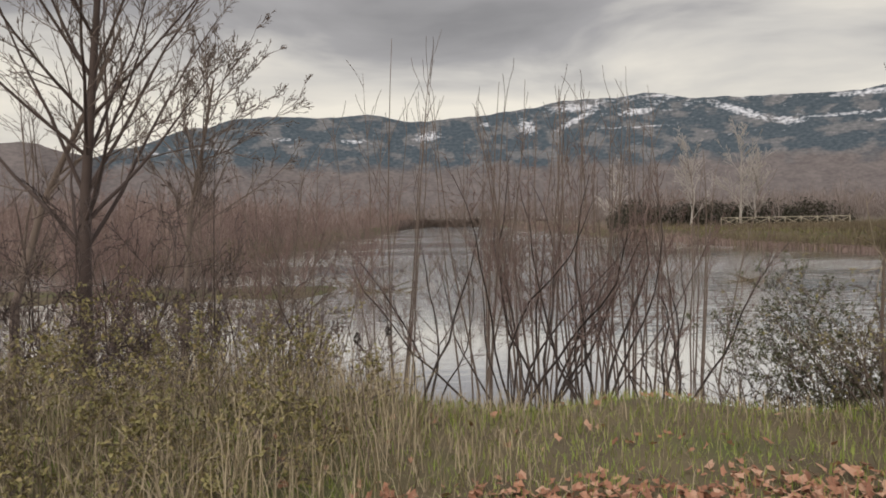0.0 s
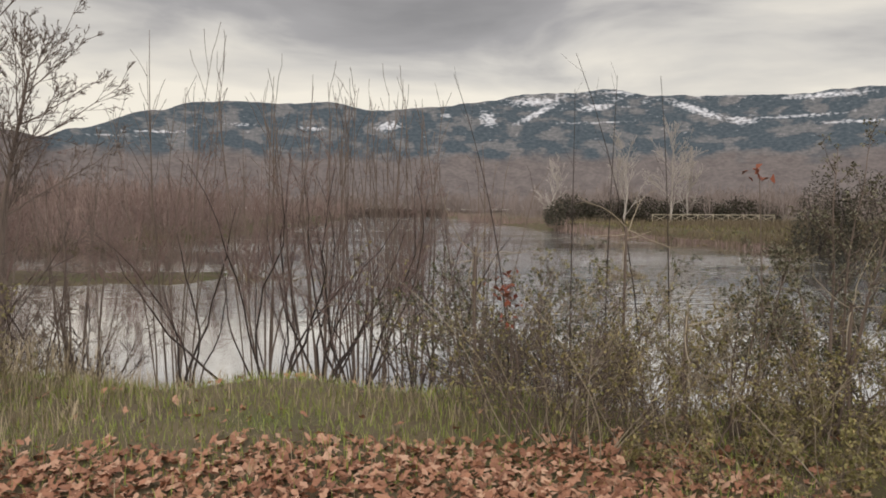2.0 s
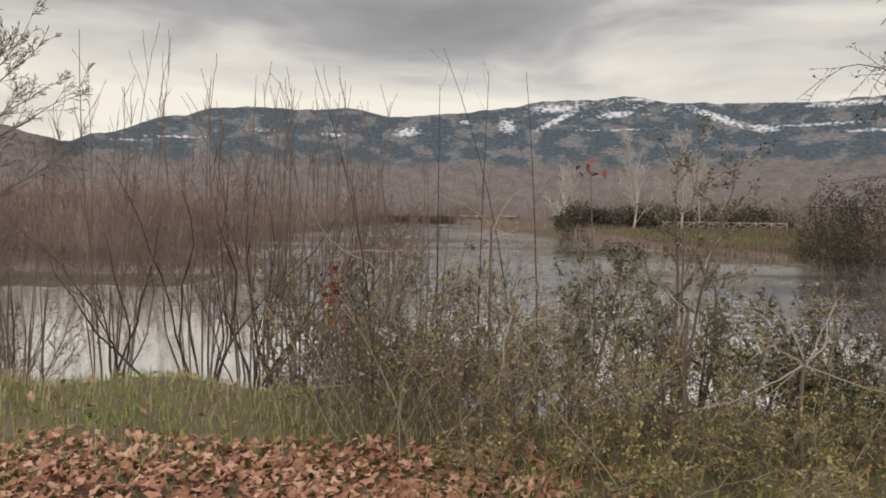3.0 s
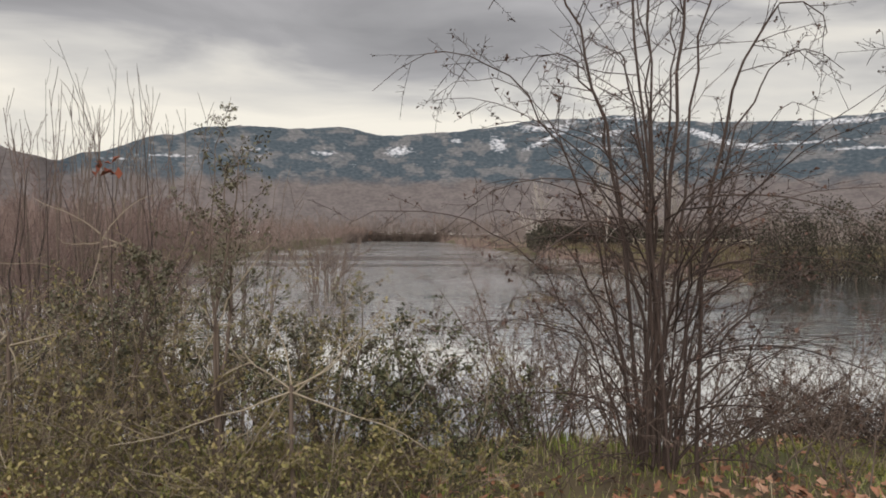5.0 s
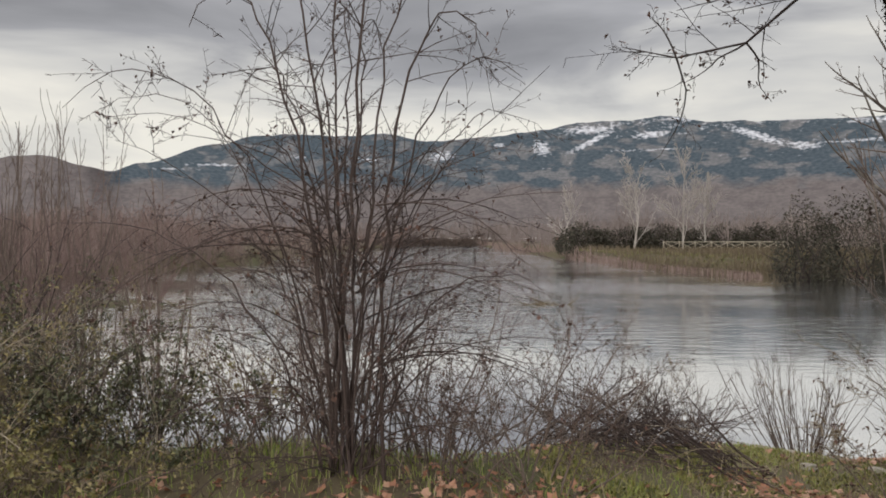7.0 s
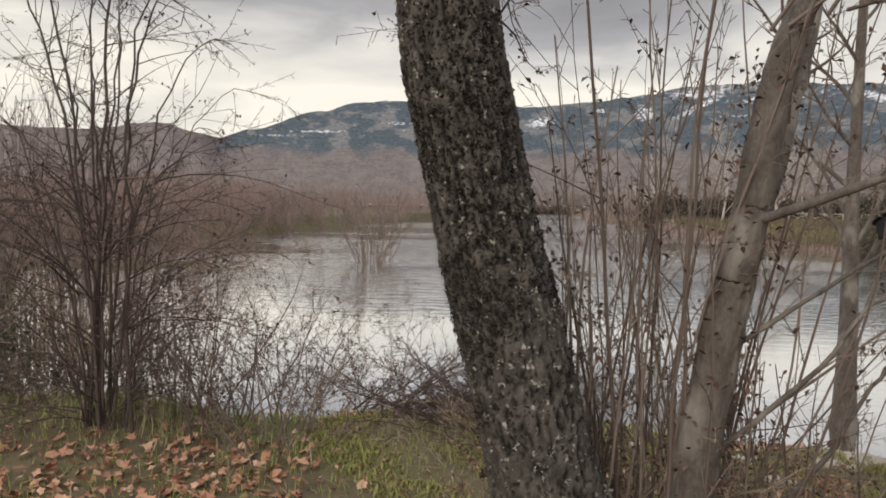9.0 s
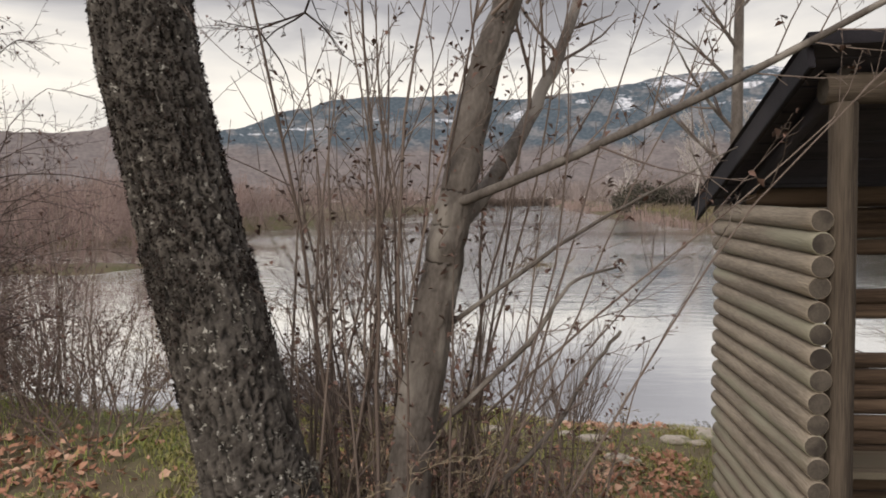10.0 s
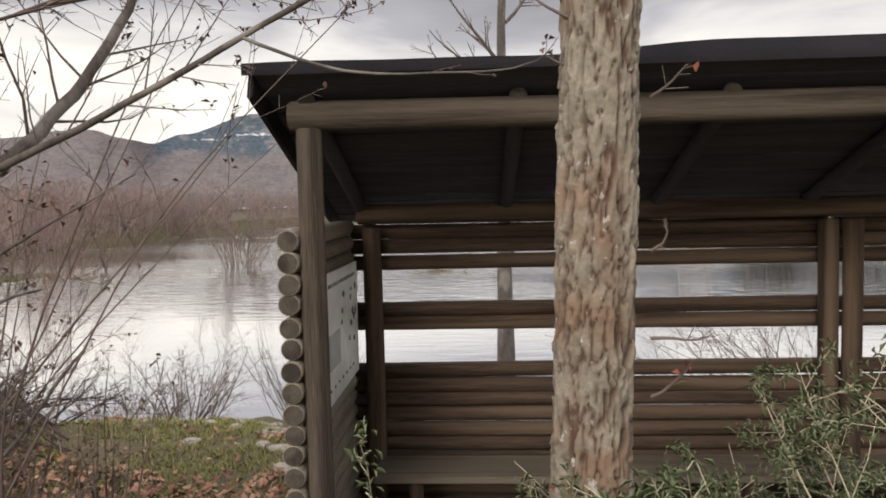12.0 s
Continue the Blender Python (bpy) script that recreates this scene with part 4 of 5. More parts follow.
def tall_stalk(x, y, top, lean, seed):
    rng = random.Random(seed)
    root = thing("dry_stalk", on(x, y), "thin tall leafless stalk", "stalk", "tall thin stalks")
    h = top - root.location.z
    b = Build()
    pts = [Vector((lean * f * f * h, 0.02 * math.sin(f * 5), f * h - 0.03)) for f in [k / 8 for k in range(9)]]
    b.tube(pts, [0.007 * (1 - 0.75 * k / 8) for k in range(9)], 4)
    part("stalk", b, M_DARKTWIG, root)
    t = Build()
    sprout(t, pts, 0.006, 1, rng, 4, 0.14, (20, 40), 0.08, 0.1, 0.6)
    part("twig_tangle", t, M_DARKTWIG, root)["kind"] = "stuff"


for i, (x, y, top, lean) in enumerate(((2.45, 5.6, 2.65, -0.18), (2.95, 5.6, 2.55, 0.0), (3.3, 5.8, 2.7, 0.02), (3.6, 5.7, 2.85, -0.2), (3.75, 5.5, 2.65, -0.05), (-3.05, 6.4, 2.1, 0.03))):
    tall_stalk(x, y, top, lean, 300 + i)


def seed_stalk(x, y, top, seed):
    """A dry stalk with a dark oval seed head."""
    rng = random.Random(seed)
    root = thing("teasel_stalk", on(x, y), "dry teasel stalk with a dark oval seed head", "stalk", "teasels on the bank")
    h = top - root.location.z
    b = Build()
    pts = [Vector((0.03 * math.sin(f * 3 + seed), 0.02 * f, f * h - 0.03)) for f in [k / 6 for k in range(7)]]
    b.tube(pts, [0.004 * (1 - 0.4 * k / 6) for k in range(7)], 5)
    part("stalk", b, M_TWIG, root)
    head = Build()
    for _ in range(130):
        f, a = rng.random(), rng.uniform(0, 6.28)
        r = 0.017 * math.sin(math.pi * (0.1 + 0.85 * f))
        head.leaf(pts[-1] + Vector((math.cos(a) * r, math.sin(a) * r, 0.06 * f - 0.01)), 0.014, rng)
    part("seed_head", head, M_DARKTWIG, root, "dark bristly seed head")


seed_stalk(-1.69, 4.6, 0.9, 1)
seed_stalk(-1.55, 5.5, 0.8, 2)


def arching_rose(at, seed):
    """The tall wild rose: dark stems from one stool that arch over and hang at the tips."""
    rng = random.Random(seed)
    root = thing("wild_rose", at, "tall bare wild rose with dark arching stems", "shrub")
    twigs, hips = Build(), Build()
    # stems: reach to the side and away, height of the arch, droop of the tip
    shape = ((-1.75, 0.0, 2.72, 0.45), (-1.4, -0.3, 2.35, 0.15), (-1.05, 0.2, 3.2, 0.35), (-0.6, -0.2, 3.5, 0.1), (-0.2, 0.1, 3.7, 0.0), (0.25, -0.1, 3.6, 0.0), (0.6, 0.1, 3.35, 0.2),
             (1.05, -0.1, 2.6, 0.15), (1.3, 0.2, 2.45, 0.35), (0.8, -0.4, 2.9, 0.3), (-0.8, 0.5, 2.75, 0.3), (-1.9, -0.1, 1.6, 0.1), (-1.3, 0.4, 1.75, 0.35), (1.2, -0.3, 1.35, 0.2),
             (0.7, 0.6, 2.2, 0.3), (-0.45, -0.6, 2.1, 0.2), (0.35, -0.55, 1.9, 0.2), (-0.05, 0.5, 3.0, 0.1), (-1.1, -0.4, 1.2, 0.2), (1.0, 0.4, 1.8, 0.4), (-0.3, 0.3, 2.6, 0.1), (0.15, 0.2, 2.8, 0.0))
    for k, (rx, ry, top, drop) in enumerate(shape):
        p0 = Vector((rx * 0.08 + rng.gauss(0, 0.07), ry * 0.1 + rng.gauss(0, 0.07), -0.05))
        p1 = Vector((rx * 0.16, ry * 0.2, top * 0.48))
        p2 = Vector((rx * 0.48, ry * 0.5, top * 1.18))
        p3 = Vector((rx, ry, top - drop))
        n = 18
        pts = []
        for j in range(n + 1):
            f = j / n
            q = p0 * (1 - f) ** 3 + p1 * (3 * f * (1 - f) ** 2) + p2 * (3 * f * f * (1 - f)) + p3 * f ** 3
            pts.append(q + Vector((rng.gauss(0, 0.018), rng.gauss(0, 0.018), rng.gauss(0, 0.012))) * min(1.0, f * 3))
        rs = rng.uniform(0.008, 0.0135) * (1.15 if top > 2.5 else 0.75)
        b = Build()
        b.tube(pts, [rs * (1 - 0.82 * j / n) for j in range(n + 1)], 6)
        part("stem", b, M_ROSETWIG, root)
        sprout(twigs, pts, rs, 2, rng, 16, 0.2, (30, 75), 0.17, -0.03, 0.25, hips, 0.026, 0.10, 0.0017)
    for _ in range(95):
        a, far, up = rng.uniform(0, 6.28), rng.uniform(0.05, 0.5), rng.uniform(0.0, 1.7)
        q = curve_pts((math.cos(a) * far * 0.5, math.sin(a) * far * 0.5, up), (math.cos(a) * rng.uniform(0.3, 1.0), math.sin(a) * rng.uniform(0.3, 1.0), rng.uniform(0.2, 1.1)), rng.uniform(0.7, 1.7), 9, 0.12, -0.12, rng)
        twigs.tube(q, [0.006 * (1 - 0.8 * j / 9) for j in range(10)], 4)
        sprout(twigs, q, 0.005, 2, rng, 7, 0.3, (25, 60), 0.15, -0.02, 0.15, hips, 0.03, 0.15, 0.0018)
    part("twig_tangle", twigs, M_ROSETWIG, root)["kind"] = "stuff"
    part("withered_leaves", hips, M_DRYLEAF, root)["kind"] = "stuff"


arching_rose(on(7.04, 4.6), 21)
for i, (x, y, n, h) in enumerate(((10.25, 3.35, 16, 0.85), (10.95, 3.35, 16, 0.7), (10.5, 3.0, 12, 0.6), (10.75, 2.95, 14, 0.85), (10.4, 3.55, 14, 1.1), (10.2, 3.05, 12, 0.7))):
    shrub("bare_shrub", on(x, y), "fine pale tangle of dead twigs at the tree's foot", 360 + i, n + 4, h * 1.15, 0.8, 0.006, M_TWIG, M_STRAWTWIG, 10, 3, -0.03, 0.14, group="dead twigs round the trunks", base=0.4, ratio=0.42, leaf=M_DRYLEAF, leaf_size=0.025, leaf_chance=0.15, least=0.0016)
for i, (x, y, n, h, sp) in enumerate(((8.15, 5.0, 14, 1.25, 0.65), (8.75, 5.8, 12, 1.0, 0.8), (6.1, 5.3, 14, 1.0, 0.8), (6.6, 6.0, 12, 1.15, 0.7), (7.6, 5.9, 14, 1.2, 0.8), (8.3, 4.5, 10, 0.75, 0.85), (7.6, 4.9, 12, 0.9, 0.8), (6.5, 4.9, 12, 0.85, 0.8), (7.1, 5.4, 16, 2.0, 0.5), (6.5, 5.5, 14, 1.7, 0.5), (7.55, 5.35, 12, 1.6, 0.5), (6.3, 6.6, 12, 1.5, 0.6), (8.0, 6.6, 12, 1.1, 0.7))):
    shrub("bare_shrub", on(x, y), "low bare thorny shrub with crooked twigs", 320 + i, n, h, sp, 0.008, M_TWIG, M_REDTWIG if h > 1.4 else M_TWIG, 8, 3, 0.0, 0.13, group="low shrubs beside the wild rose", base=0.35, ratio=0.38, leaf=M_DRYLEAF, leaf_size=0.026, leaf_chance=0.08, least=0.0018, angle=(25, 65))
for i, (x, y, dx, dy, n) in enumerate(((9.6, 5.9, -1.9, 0.2, 16), (8.7, 6.3, 1.8, -0.1, 16), (9.3, 6.6, 1.0, 0.3, 12), (10.0, 5.6, -2.2, -0.2, 12))):
    shrub("fallen_branch", on(x, y, 0.05), "heap of fallen dead branches with fine twigs", 340 + i, n, 0.55, 0.7, 0.013, M_ROSETWIG, M_ROSETWIG, 9, 2, 0.0, 0.12, lean=(dx, dy), group="dead brushwood on the bank", base=0.4, ratio=0.45, least=0.002, category="branch")


# ---- the leaning trunk, the grey forked tree and their shoots ----


def furrowed_trunk(root, pts, radii, depth, cells, material, seed, sides=110, rows=300, name="trunk"):
    """A trunk whose bark is cut into long plates by real furrows."""
    pts = [Vector(p) for p in pts]
    n = len(pts) - 1
    v, fur = [], []
    for j in range(rows):
        f = j / (rows - 1) * n
        i = min(int(f), n - 1)
        t = f - i
        p = pts[i].lerp(pts[i + 1], t)
        r = radii[i] + (radii[i + 1] - radii[i]) * t
        ax = (pts[i + 1] - pts[i]).normalized()
        u = ax.cross(Vector((0, 1, 0))).normalized()
        w = ax.cross(u)
        for k in range(sides):
            a = 2 * math.pi * k / sides
            q = Vector((math.cos(a) * r * cells[0], math.sin(a) * r * cells[0], p.z * cells[1] + seed))
            q = q + 0.55 * Vector((noise.noise(q * 0.8), noise.noise(q * 0.8 + Vector((9, 0, 0))), 1.6 * noise.noise(q * 0.6 + Vector((0, 9, 0)))))
            q = q + 0.22 * Vector((noise.noise(q * 2.7), noise.noise(q * 2.7 + Vector((9, 0, 0))), noise.noise(q * 2.7 + Vector((0, 9, 0)))))
            dist, near = noise.voronoi(q)
            plate = smooth(0.0, 0.13, dist[1] - dist[0])
            lift = 0.5 + 0.5 * noise.noise(near[0] * 3.1)
            rough = 0.5 * noise.noise(q * 2.1) + 0.4 * noise.noise(q * 4.7) + 0.35 * noise.noise(q * 9.5)
            rr = r + depth * (plate * (0.35 + 0.65 * lift) - 0.6 + 0.55 * rough) + depth * 0.7 * noise.noise(Vector((math.cos(a) * 2, math.sin(a) * 2, p.z * 1.3 + seed)))
            v.append(p + u * (rr * math.cos(a)) + w * (rr * math.sin(a)))
            # Cavity mask: cracks, low plates and pits take the furrow colour.
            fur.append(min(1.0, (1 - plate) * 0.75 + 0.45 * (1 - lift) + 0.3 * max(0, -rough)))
    f = [(j * sides + k, j * sides + (k + 1) % sides, (j + 1) * sides + (k + 1) % sides, (j + 1) * sides + k) for j in range(rows - 1) for k in range(sides)]
    me = bpy.data.meshes.new(name)
    me.from_pydata([tuple(p) for p in v], [], f)
    at = me.attributes.new("furrow", "FLOAT", "POINT")
    at.data.foreach_set("value", fur)
    me.polygons.foreach_set("use_smooth", [True] * len(me.polygons))
    return obj(name, me, material, root)


def leaning_tree():
    rng = random.Random(31)
    g = height(10.11, 2.88)
    root = thing("leaning_tree", (10.11, 2.88, g), "thick leaning tree trunk with dark lichened bark", "tree")
    axis = [(0.07, 0, -0.1), (0.0, 0, 0.25), (-0.12, 0.0, 0.7), (-0.33, 0.02, 1.55), (-0.50, 0.03, 2.3), (-0.60, 0.05, 3.2), (-0.72, 0.1, 4.4)]
    furrowed_trunk(root, axis, [0.33, 0.245, 0.215, 0.20, 0.195, 0.18, 0.13], 0.026, (40.0, 9.0), M_LICHENBARK, 3.3, 128, 420)
    flakes, moss, litter = Build(), Build(), Build()
    rad = (0.245, 0.245, 0.215, 0.20, 0.195, 0.18, 0.13)
    for _ in range(46000):
        f = rng.uniform(0.3, 5.0)
        i = int(f)
        p = Vector(axis[i]).lerp(Vector(axis[i + 1]), f - i)
        a = rng.uniform(0, math.pi * 2)
        r = rad[i] * rng.uniform(0.96, 1.03)
        q = p + Vector((math.cos(a) * r, math.sin(a) * r, 0))
        n = noise.noise(q * 4.5) + 0.5 * noise.noise(q * 11)
        side = -math.cos(a) * 0.25
        # Dark scales get denser up the trunk, fullest above 2 m.
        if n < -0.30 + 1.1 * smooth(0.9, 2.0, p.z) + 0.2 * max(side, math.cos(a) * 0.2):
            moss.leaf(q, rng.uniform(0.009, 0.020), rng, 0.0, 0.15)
        elif n > 0.36 and p.z < 1.7 and rng.random() < 0.5:
            flakes.leaf(q, rng.uniform(0.008, 0.024), rng, 0.1, 0.2)
    part("lichen", flakes, mat("grey_lichen", (0.10, 0.094, 0.08), (0.19, 0.18, 0.158), 0.95, 30, 0, (0.26, 0.25, 0.225), random_by="island"), root, "pale grey lichen scales")["kind"] = "stuff"
    part("moss", moss, mat("dark_brown_scale", (0.009, 0.007, 0.006), (0.024, 0.018, 0.015), 0.95, 30, 0, (0.05, 0.032, 0.026), random_by="island"), root, "ragged dark brown scales")["kind"] = "stuff"
    crown = Build()
    for k in range(10):
        f = 5.0 + 0.95 * k / 10
        i = int(f)
        p = Vector(axis[i]).lerp(Vector(axis[i + 1]), f - i)
        side = -1 if k % 2 else 1
        q = curve_pts(p, (side * rng.uniform(0.5, 1.0), rng.uniform(-0.1, 0.6), rng.uniform(0.1, 0.6)), rng.uniform(1.2, 2.2), 10, 0.1, -0.03, rng)
        b = Build()
        b.tube(q, [0.03 * (1 - 0.85 * j / 10) for j in range(11)], 6)
        part("limb", b, M_DARKTWIG, root)
        sprout(crown, q, 0.02, 2, rng, 9, 0.35, (25, 60), 0.14, 0.0, 0.15, litter, 0.032, 0.22, 0.0022)
    # a long limb that hangs over the bank
    q = [Vector(p) for p in ((-0.6, 0.05, 3.45), (-0.3, 0.9, 3.5), (-0.15, 1.6, 3.3), (-0.45, 2.05, 3.0), (-0.85, 2.25, 2.95), (-1.2, 2.35, 3.05))]
    b = Build()
    b.tube(q, [0.016, 0.013, 0.011, 0.008, 0.006, 0.003], 6)
    part("limb", b, M_DARKTWIG, root)
    for k in range(7):
        w = curve_pts(q[2 + k % 3], (rng.uniform(-1, 1), rng.uniform(-0.2, 0.4), rng.uniform(-0.5, 0.6)), rng.uniform(0.5, 0.9), 7, 0.16, -0.03, rng)
        crown.tube(w, [0.008 * (1 - 0.75 * j / 7) for j in range(8)], 5)
        sprout(crown, w, 0.007, 2, rng, 7, 0.35, (30, 65), 0.15, 0.0, 0.15, litter, 0.035, 0.3, 0.002)
    sprout(crown, q, 0.016, 2, rng, 14, 0.28, (30, 70), 0.15, 0.02, 0.2, litter, 0.03, 0.3, 0.0022)
    part("crown", crown, M_DARKTWIG, root, "thin dark twigs")["kind"] = "stuff"
    part("withered_leaves", litter, M_DRYLEAF, root, "few curled brown leaves")["kind"] = "stuff"


leaning_tree()


def grey_tree():
    rng = random.Random(41)
    g = height(10.72, 3.2)
    o = Vector((10.72, 3.2, g))
    root = thing("forked_tree", o, "smooth grey forked tree with a long slanting branch", "tree")

    def limb(name, pts, r0, r1, sides=10, n=5):
        pts = [Vector(p) - o for p in pts]
        q = []
        for i in range(len(pts) - 1):
            p0, p1, p2, p3 = pts[max(i - 1, 0)], pts[i], pts[i + 1], pts[min(i + 2, len(pts) - 1)]
            for k in range(n):
                t = k / n
                q.append(0.5 * ((2 * p1) + (p2 - p0) * t + (2 * p0 - 5 * p1 + 4 * p2 - p3) * t * t + (3 * p1 - p0 - 3 * p2 + p3) * t ** 3))
        q.append(pts[-1])
        for v in q[1:-1]:
            v += Vector((rng.gauss(0, 0.004), rng.gauss(0, 0.004), 0))
        m = len(q) - 1
        if name == "trunk":
            furrowed_trunk(root, q, [r0 + (r1 - r0) * j / m for j in range(m + 1)], 0.008, (30.0, 7.0), M_GREYBARK, 2.2, 64, 260)
            return q
        b = Build()
        b.tube(q, [(r0 + (r1 - r0) * j / m) * (1 + 0.05 * rng.uniform(-1, 1)) for j in range(m + 1)], sides)
        part(name, b, M_GREYBARK, root)
        return q

    crown, dead = Build(), Build()
    trunk = limb("trunk", ((10.55, 3.1, g - 0.1), (10.60, 3.12, 0.25), (10.65, 3.15, 0.66), (10.74, 3.18, 1.17), (10.82, 3.2, 1.54), (10.90, 3.28, 1.91), (11.0, 3.36, 2.27), (11.1, 3.44, 2.6), (11.3, 3.6, 3.4), (11.4, 3.7, 4.4)), 0.105, 0.045, 14)
    fork = limb("limb", ((10.80, 3.24, 1.38), (11.02, 3.55, 1.70), (11.2, 3.9, 2.06), (11.36, 4.15, 2.43), (11.5, 4.4, 3.0), (11.6, 4.5, 4.0)), 0.044, 0.02, 9)
    long_one = limb("limb", ((10.80, 3.16, 1.50), (10.92, 3.12, 1.54), (11.26, 3.1, 1.67), (11.71, 3.1, 1.87), (12.17, 3.1, 2.09), (12.59, 3.1, 2.31), (13.1, 3.05, 2.55)), 0.022, 0.011, 8)
    over = limb("limb", ((12.50, 3.1, 2.26), (12.75, 3.02, 2.15), (13.0, 3.0, 2.085), (13.3, 3.0, 2.075), (13.6, 3.0, 2.085), (13.75, 3.0, 2.15)), 0.008, 0.003, 6)
    thin = limb("limb", ((10.74, 3.2, 0.95), (11.25, 3.2, 1.32), (11.6, 3.2, 1.52), (11.98, 3.2, 1.72)), 0.012, 0.003, 6)
    low = limb("limb", ((10.72, 3.3, 0.0), (11.2, 3.38, 0.42), (11.4, 3.45, 0.72), (11.55, 3.49, 0.9)), 0.014, 0.008, 6)
    arm = limb("limb", ((10.70, 3.2, 0.5), (11.12, 3.2, 0.9), (11.3, 3.22, 1.15), (11.5, 3.25, 1.22)), 0.014, 0.005, 6)
    for q, r, c, ra in ((trunk[-14:], 0.03, 12, 0.5), (fork, 0.03, 14, 0.35), (long_one, 0.016, 14, 0.26), (over, 0.006, 4, 0.14), (thin, 0.008, 7, 0.16), (low, 0.009, 7, 0.25), (arm, 0.009, 8, 0.3)):
        sprout(crown, q, r, 2, rng, c, ra, (25, 60), 0.12, 0.03, 0.25, dead, 0.035, 0.25, 0.0018)
    # dead leaves and catkins caught along the trunk
    for _ in range(420):
        p = trunk[rng.randrange(3, len(trunk) - 16)]
        a, far = rng.uniform(0, 6.28), 0.10 + abs(rng.gauss(0, 0.05))
        dead.leaf(p + Vector((math.cos(a) * far, math.sin(a) * far, rng.gauss(0, 0.06))), rng.uniform(0.015, 0.045), rng)
    # twiggy top over the shelter's end
    for k in range(32):
        q = curve_pts(Vector((10.9 + 0.075 * k, 3.3, 2.3 + 0.02 * k)) - o, (rng.uniform(0.2, 1.0), rng.uniform(-0.3, 0.4), rng.uniform(0.0, 0.7)), rng.uniform(0.9, 1.6), 8, 0.12, -0.02, rng)
        crown.tube(q, [0.009 * (1 - 0.8 * j / 8) for j in range(9)], 4)
        sprout(crown, q, 0.007, 2, rng, 8, 0.35, (25, 60), 0.14, 0.0, 0.1, dead, 0.03, 0.2, 0.0018)
    part("crown", crown, M_TWIG, root, "thin grey twigs")["kind"] = "stuff"
    part("withered_leaves", dead, M_DRYLEAF, root, "dark withered catkins and leaves")["kind"] = "stuff"
    # basal shoots
    shoots, dead2 = Build(), Build()
    for _ in range(130):
        x, y = rng.uniform(-0.72, 0.75), rng.uniform(-0.25, 0.9)
        h = rng.uniform(0.6, 3.0) * (1.0 if x < 0.1 else 0.5)
        q = curve_pts((x, y, height(o.x + x, o.y + y) - g - 0.04), (rng.gauss(0.02, 0.13), rng.gauss(0, 0.08), 1), h, 9, 0.05, 0.02, rng)
        r = rng.uniform(0.004, 0.012)
        shoots.tube(q, [r * (1 - 0.75 * j / 9) for j in range(10)], 5)
        sprout(shoots, q, r, 2, rng, 7, 0.24, (20, 55), 0.12, 0.05, 0.15, dead2, 0.034, 0.18, 0.002)
    for _ in range(20):
        x, y = rng.uniform(-0.75, 0.2), rng.uniform(-0.2, 0.5)
        q = curve_pts((x, y, height(o.x + x, o.y + y) - g - 0.04), (rng.gauss(0.12, 0.28), rng.gauss(0, 0.12), 1), rng.uniform(2.6, 3.9), 12, 0.06, 0.0, rng)
        r = rng.uniform(0.006, 0.012)
        shoots.tube(q, [r * (1 - 0.75 * j / 12) for j in range(13)], 5)
        sprout(shoots, q, r, 2, rng, 9, 0.2, (25, 60), 0.13, 0.03, 0.35, dead2, 0.034, 0.16, 0.002)
    part("shoot_clump", shoots, M_TWIG, root, "upright grey-brown shoots at the foot")["kind"] = "stuff"
    part("withered_leaves", dead2, M_DRYLEAF, root)["kind"] = "stuff"


grey_tree()

# ---- the log shelter ----


def log_mesh(name, length, r, seed, sides=14, bow=0.006):
    """A debarked round log along x, slightly bowed and uneven, with rounded ends."""
    rng = random.Random(seed)
    b = Build()
    n = 10
    off, ph = rng.uniform(0, 50), rng.uniform(0, 6)
    pts, rad = [], []
    for j in range(n + 1):
        f = j / n
        pts.append(Vector((length * f, bow * math.sin(f * 3 + ph), bow * math.cos(f * 2.3 + ph))))
        rad.append(r * (1 + 0.035 * noise.noise(Vector((f * 4, off, 0)))))
    pts = [pts[0] - Vector((0, 0, 0)), *pts[1:-1], pts[-1]]
    pts.insert(1, pts[0] + Vector((0.006, 0, 0)))
    pts.insert(-1, pts[-1] - Vector((0.006, 0, 0)))
    rad.insert(0, rad[0] * 0.90)
    rad.append(rad[-1] * 0.90)
    b.tube(pts, rad, sides, True)
    me = b.mesh(name)
    for p in me.polygons:
        p.use_smooth = len(p.vertices) == 4
    return me


def place(name, me, m, material, parent, end_material=None, label=""):
    ob = obj(name, me, material, parent, label)
    if end_material:
        me.materials.append(end_material)
        for p in me.polygons:
            if len(p.vertices) > 4:
                p.material_index = 1
    ob.matrix_local = m
    return ob


def box(sx, sy, sz, bevel=0.006):
    bm = bmesh.new()
    bmesh.ops.create_cube(bm, size=1.0, matrix=Matrix.Diagonal((sx, sy, sz, 1)))
    bmesh.ops.bevel(bm, geom=bm.edges[:], offset=bevel, segments=2, affect="EDGES")
    me = bpy.data.meshes.new("box")
    bm.to_mesh(me)
    bm.free()
    return me


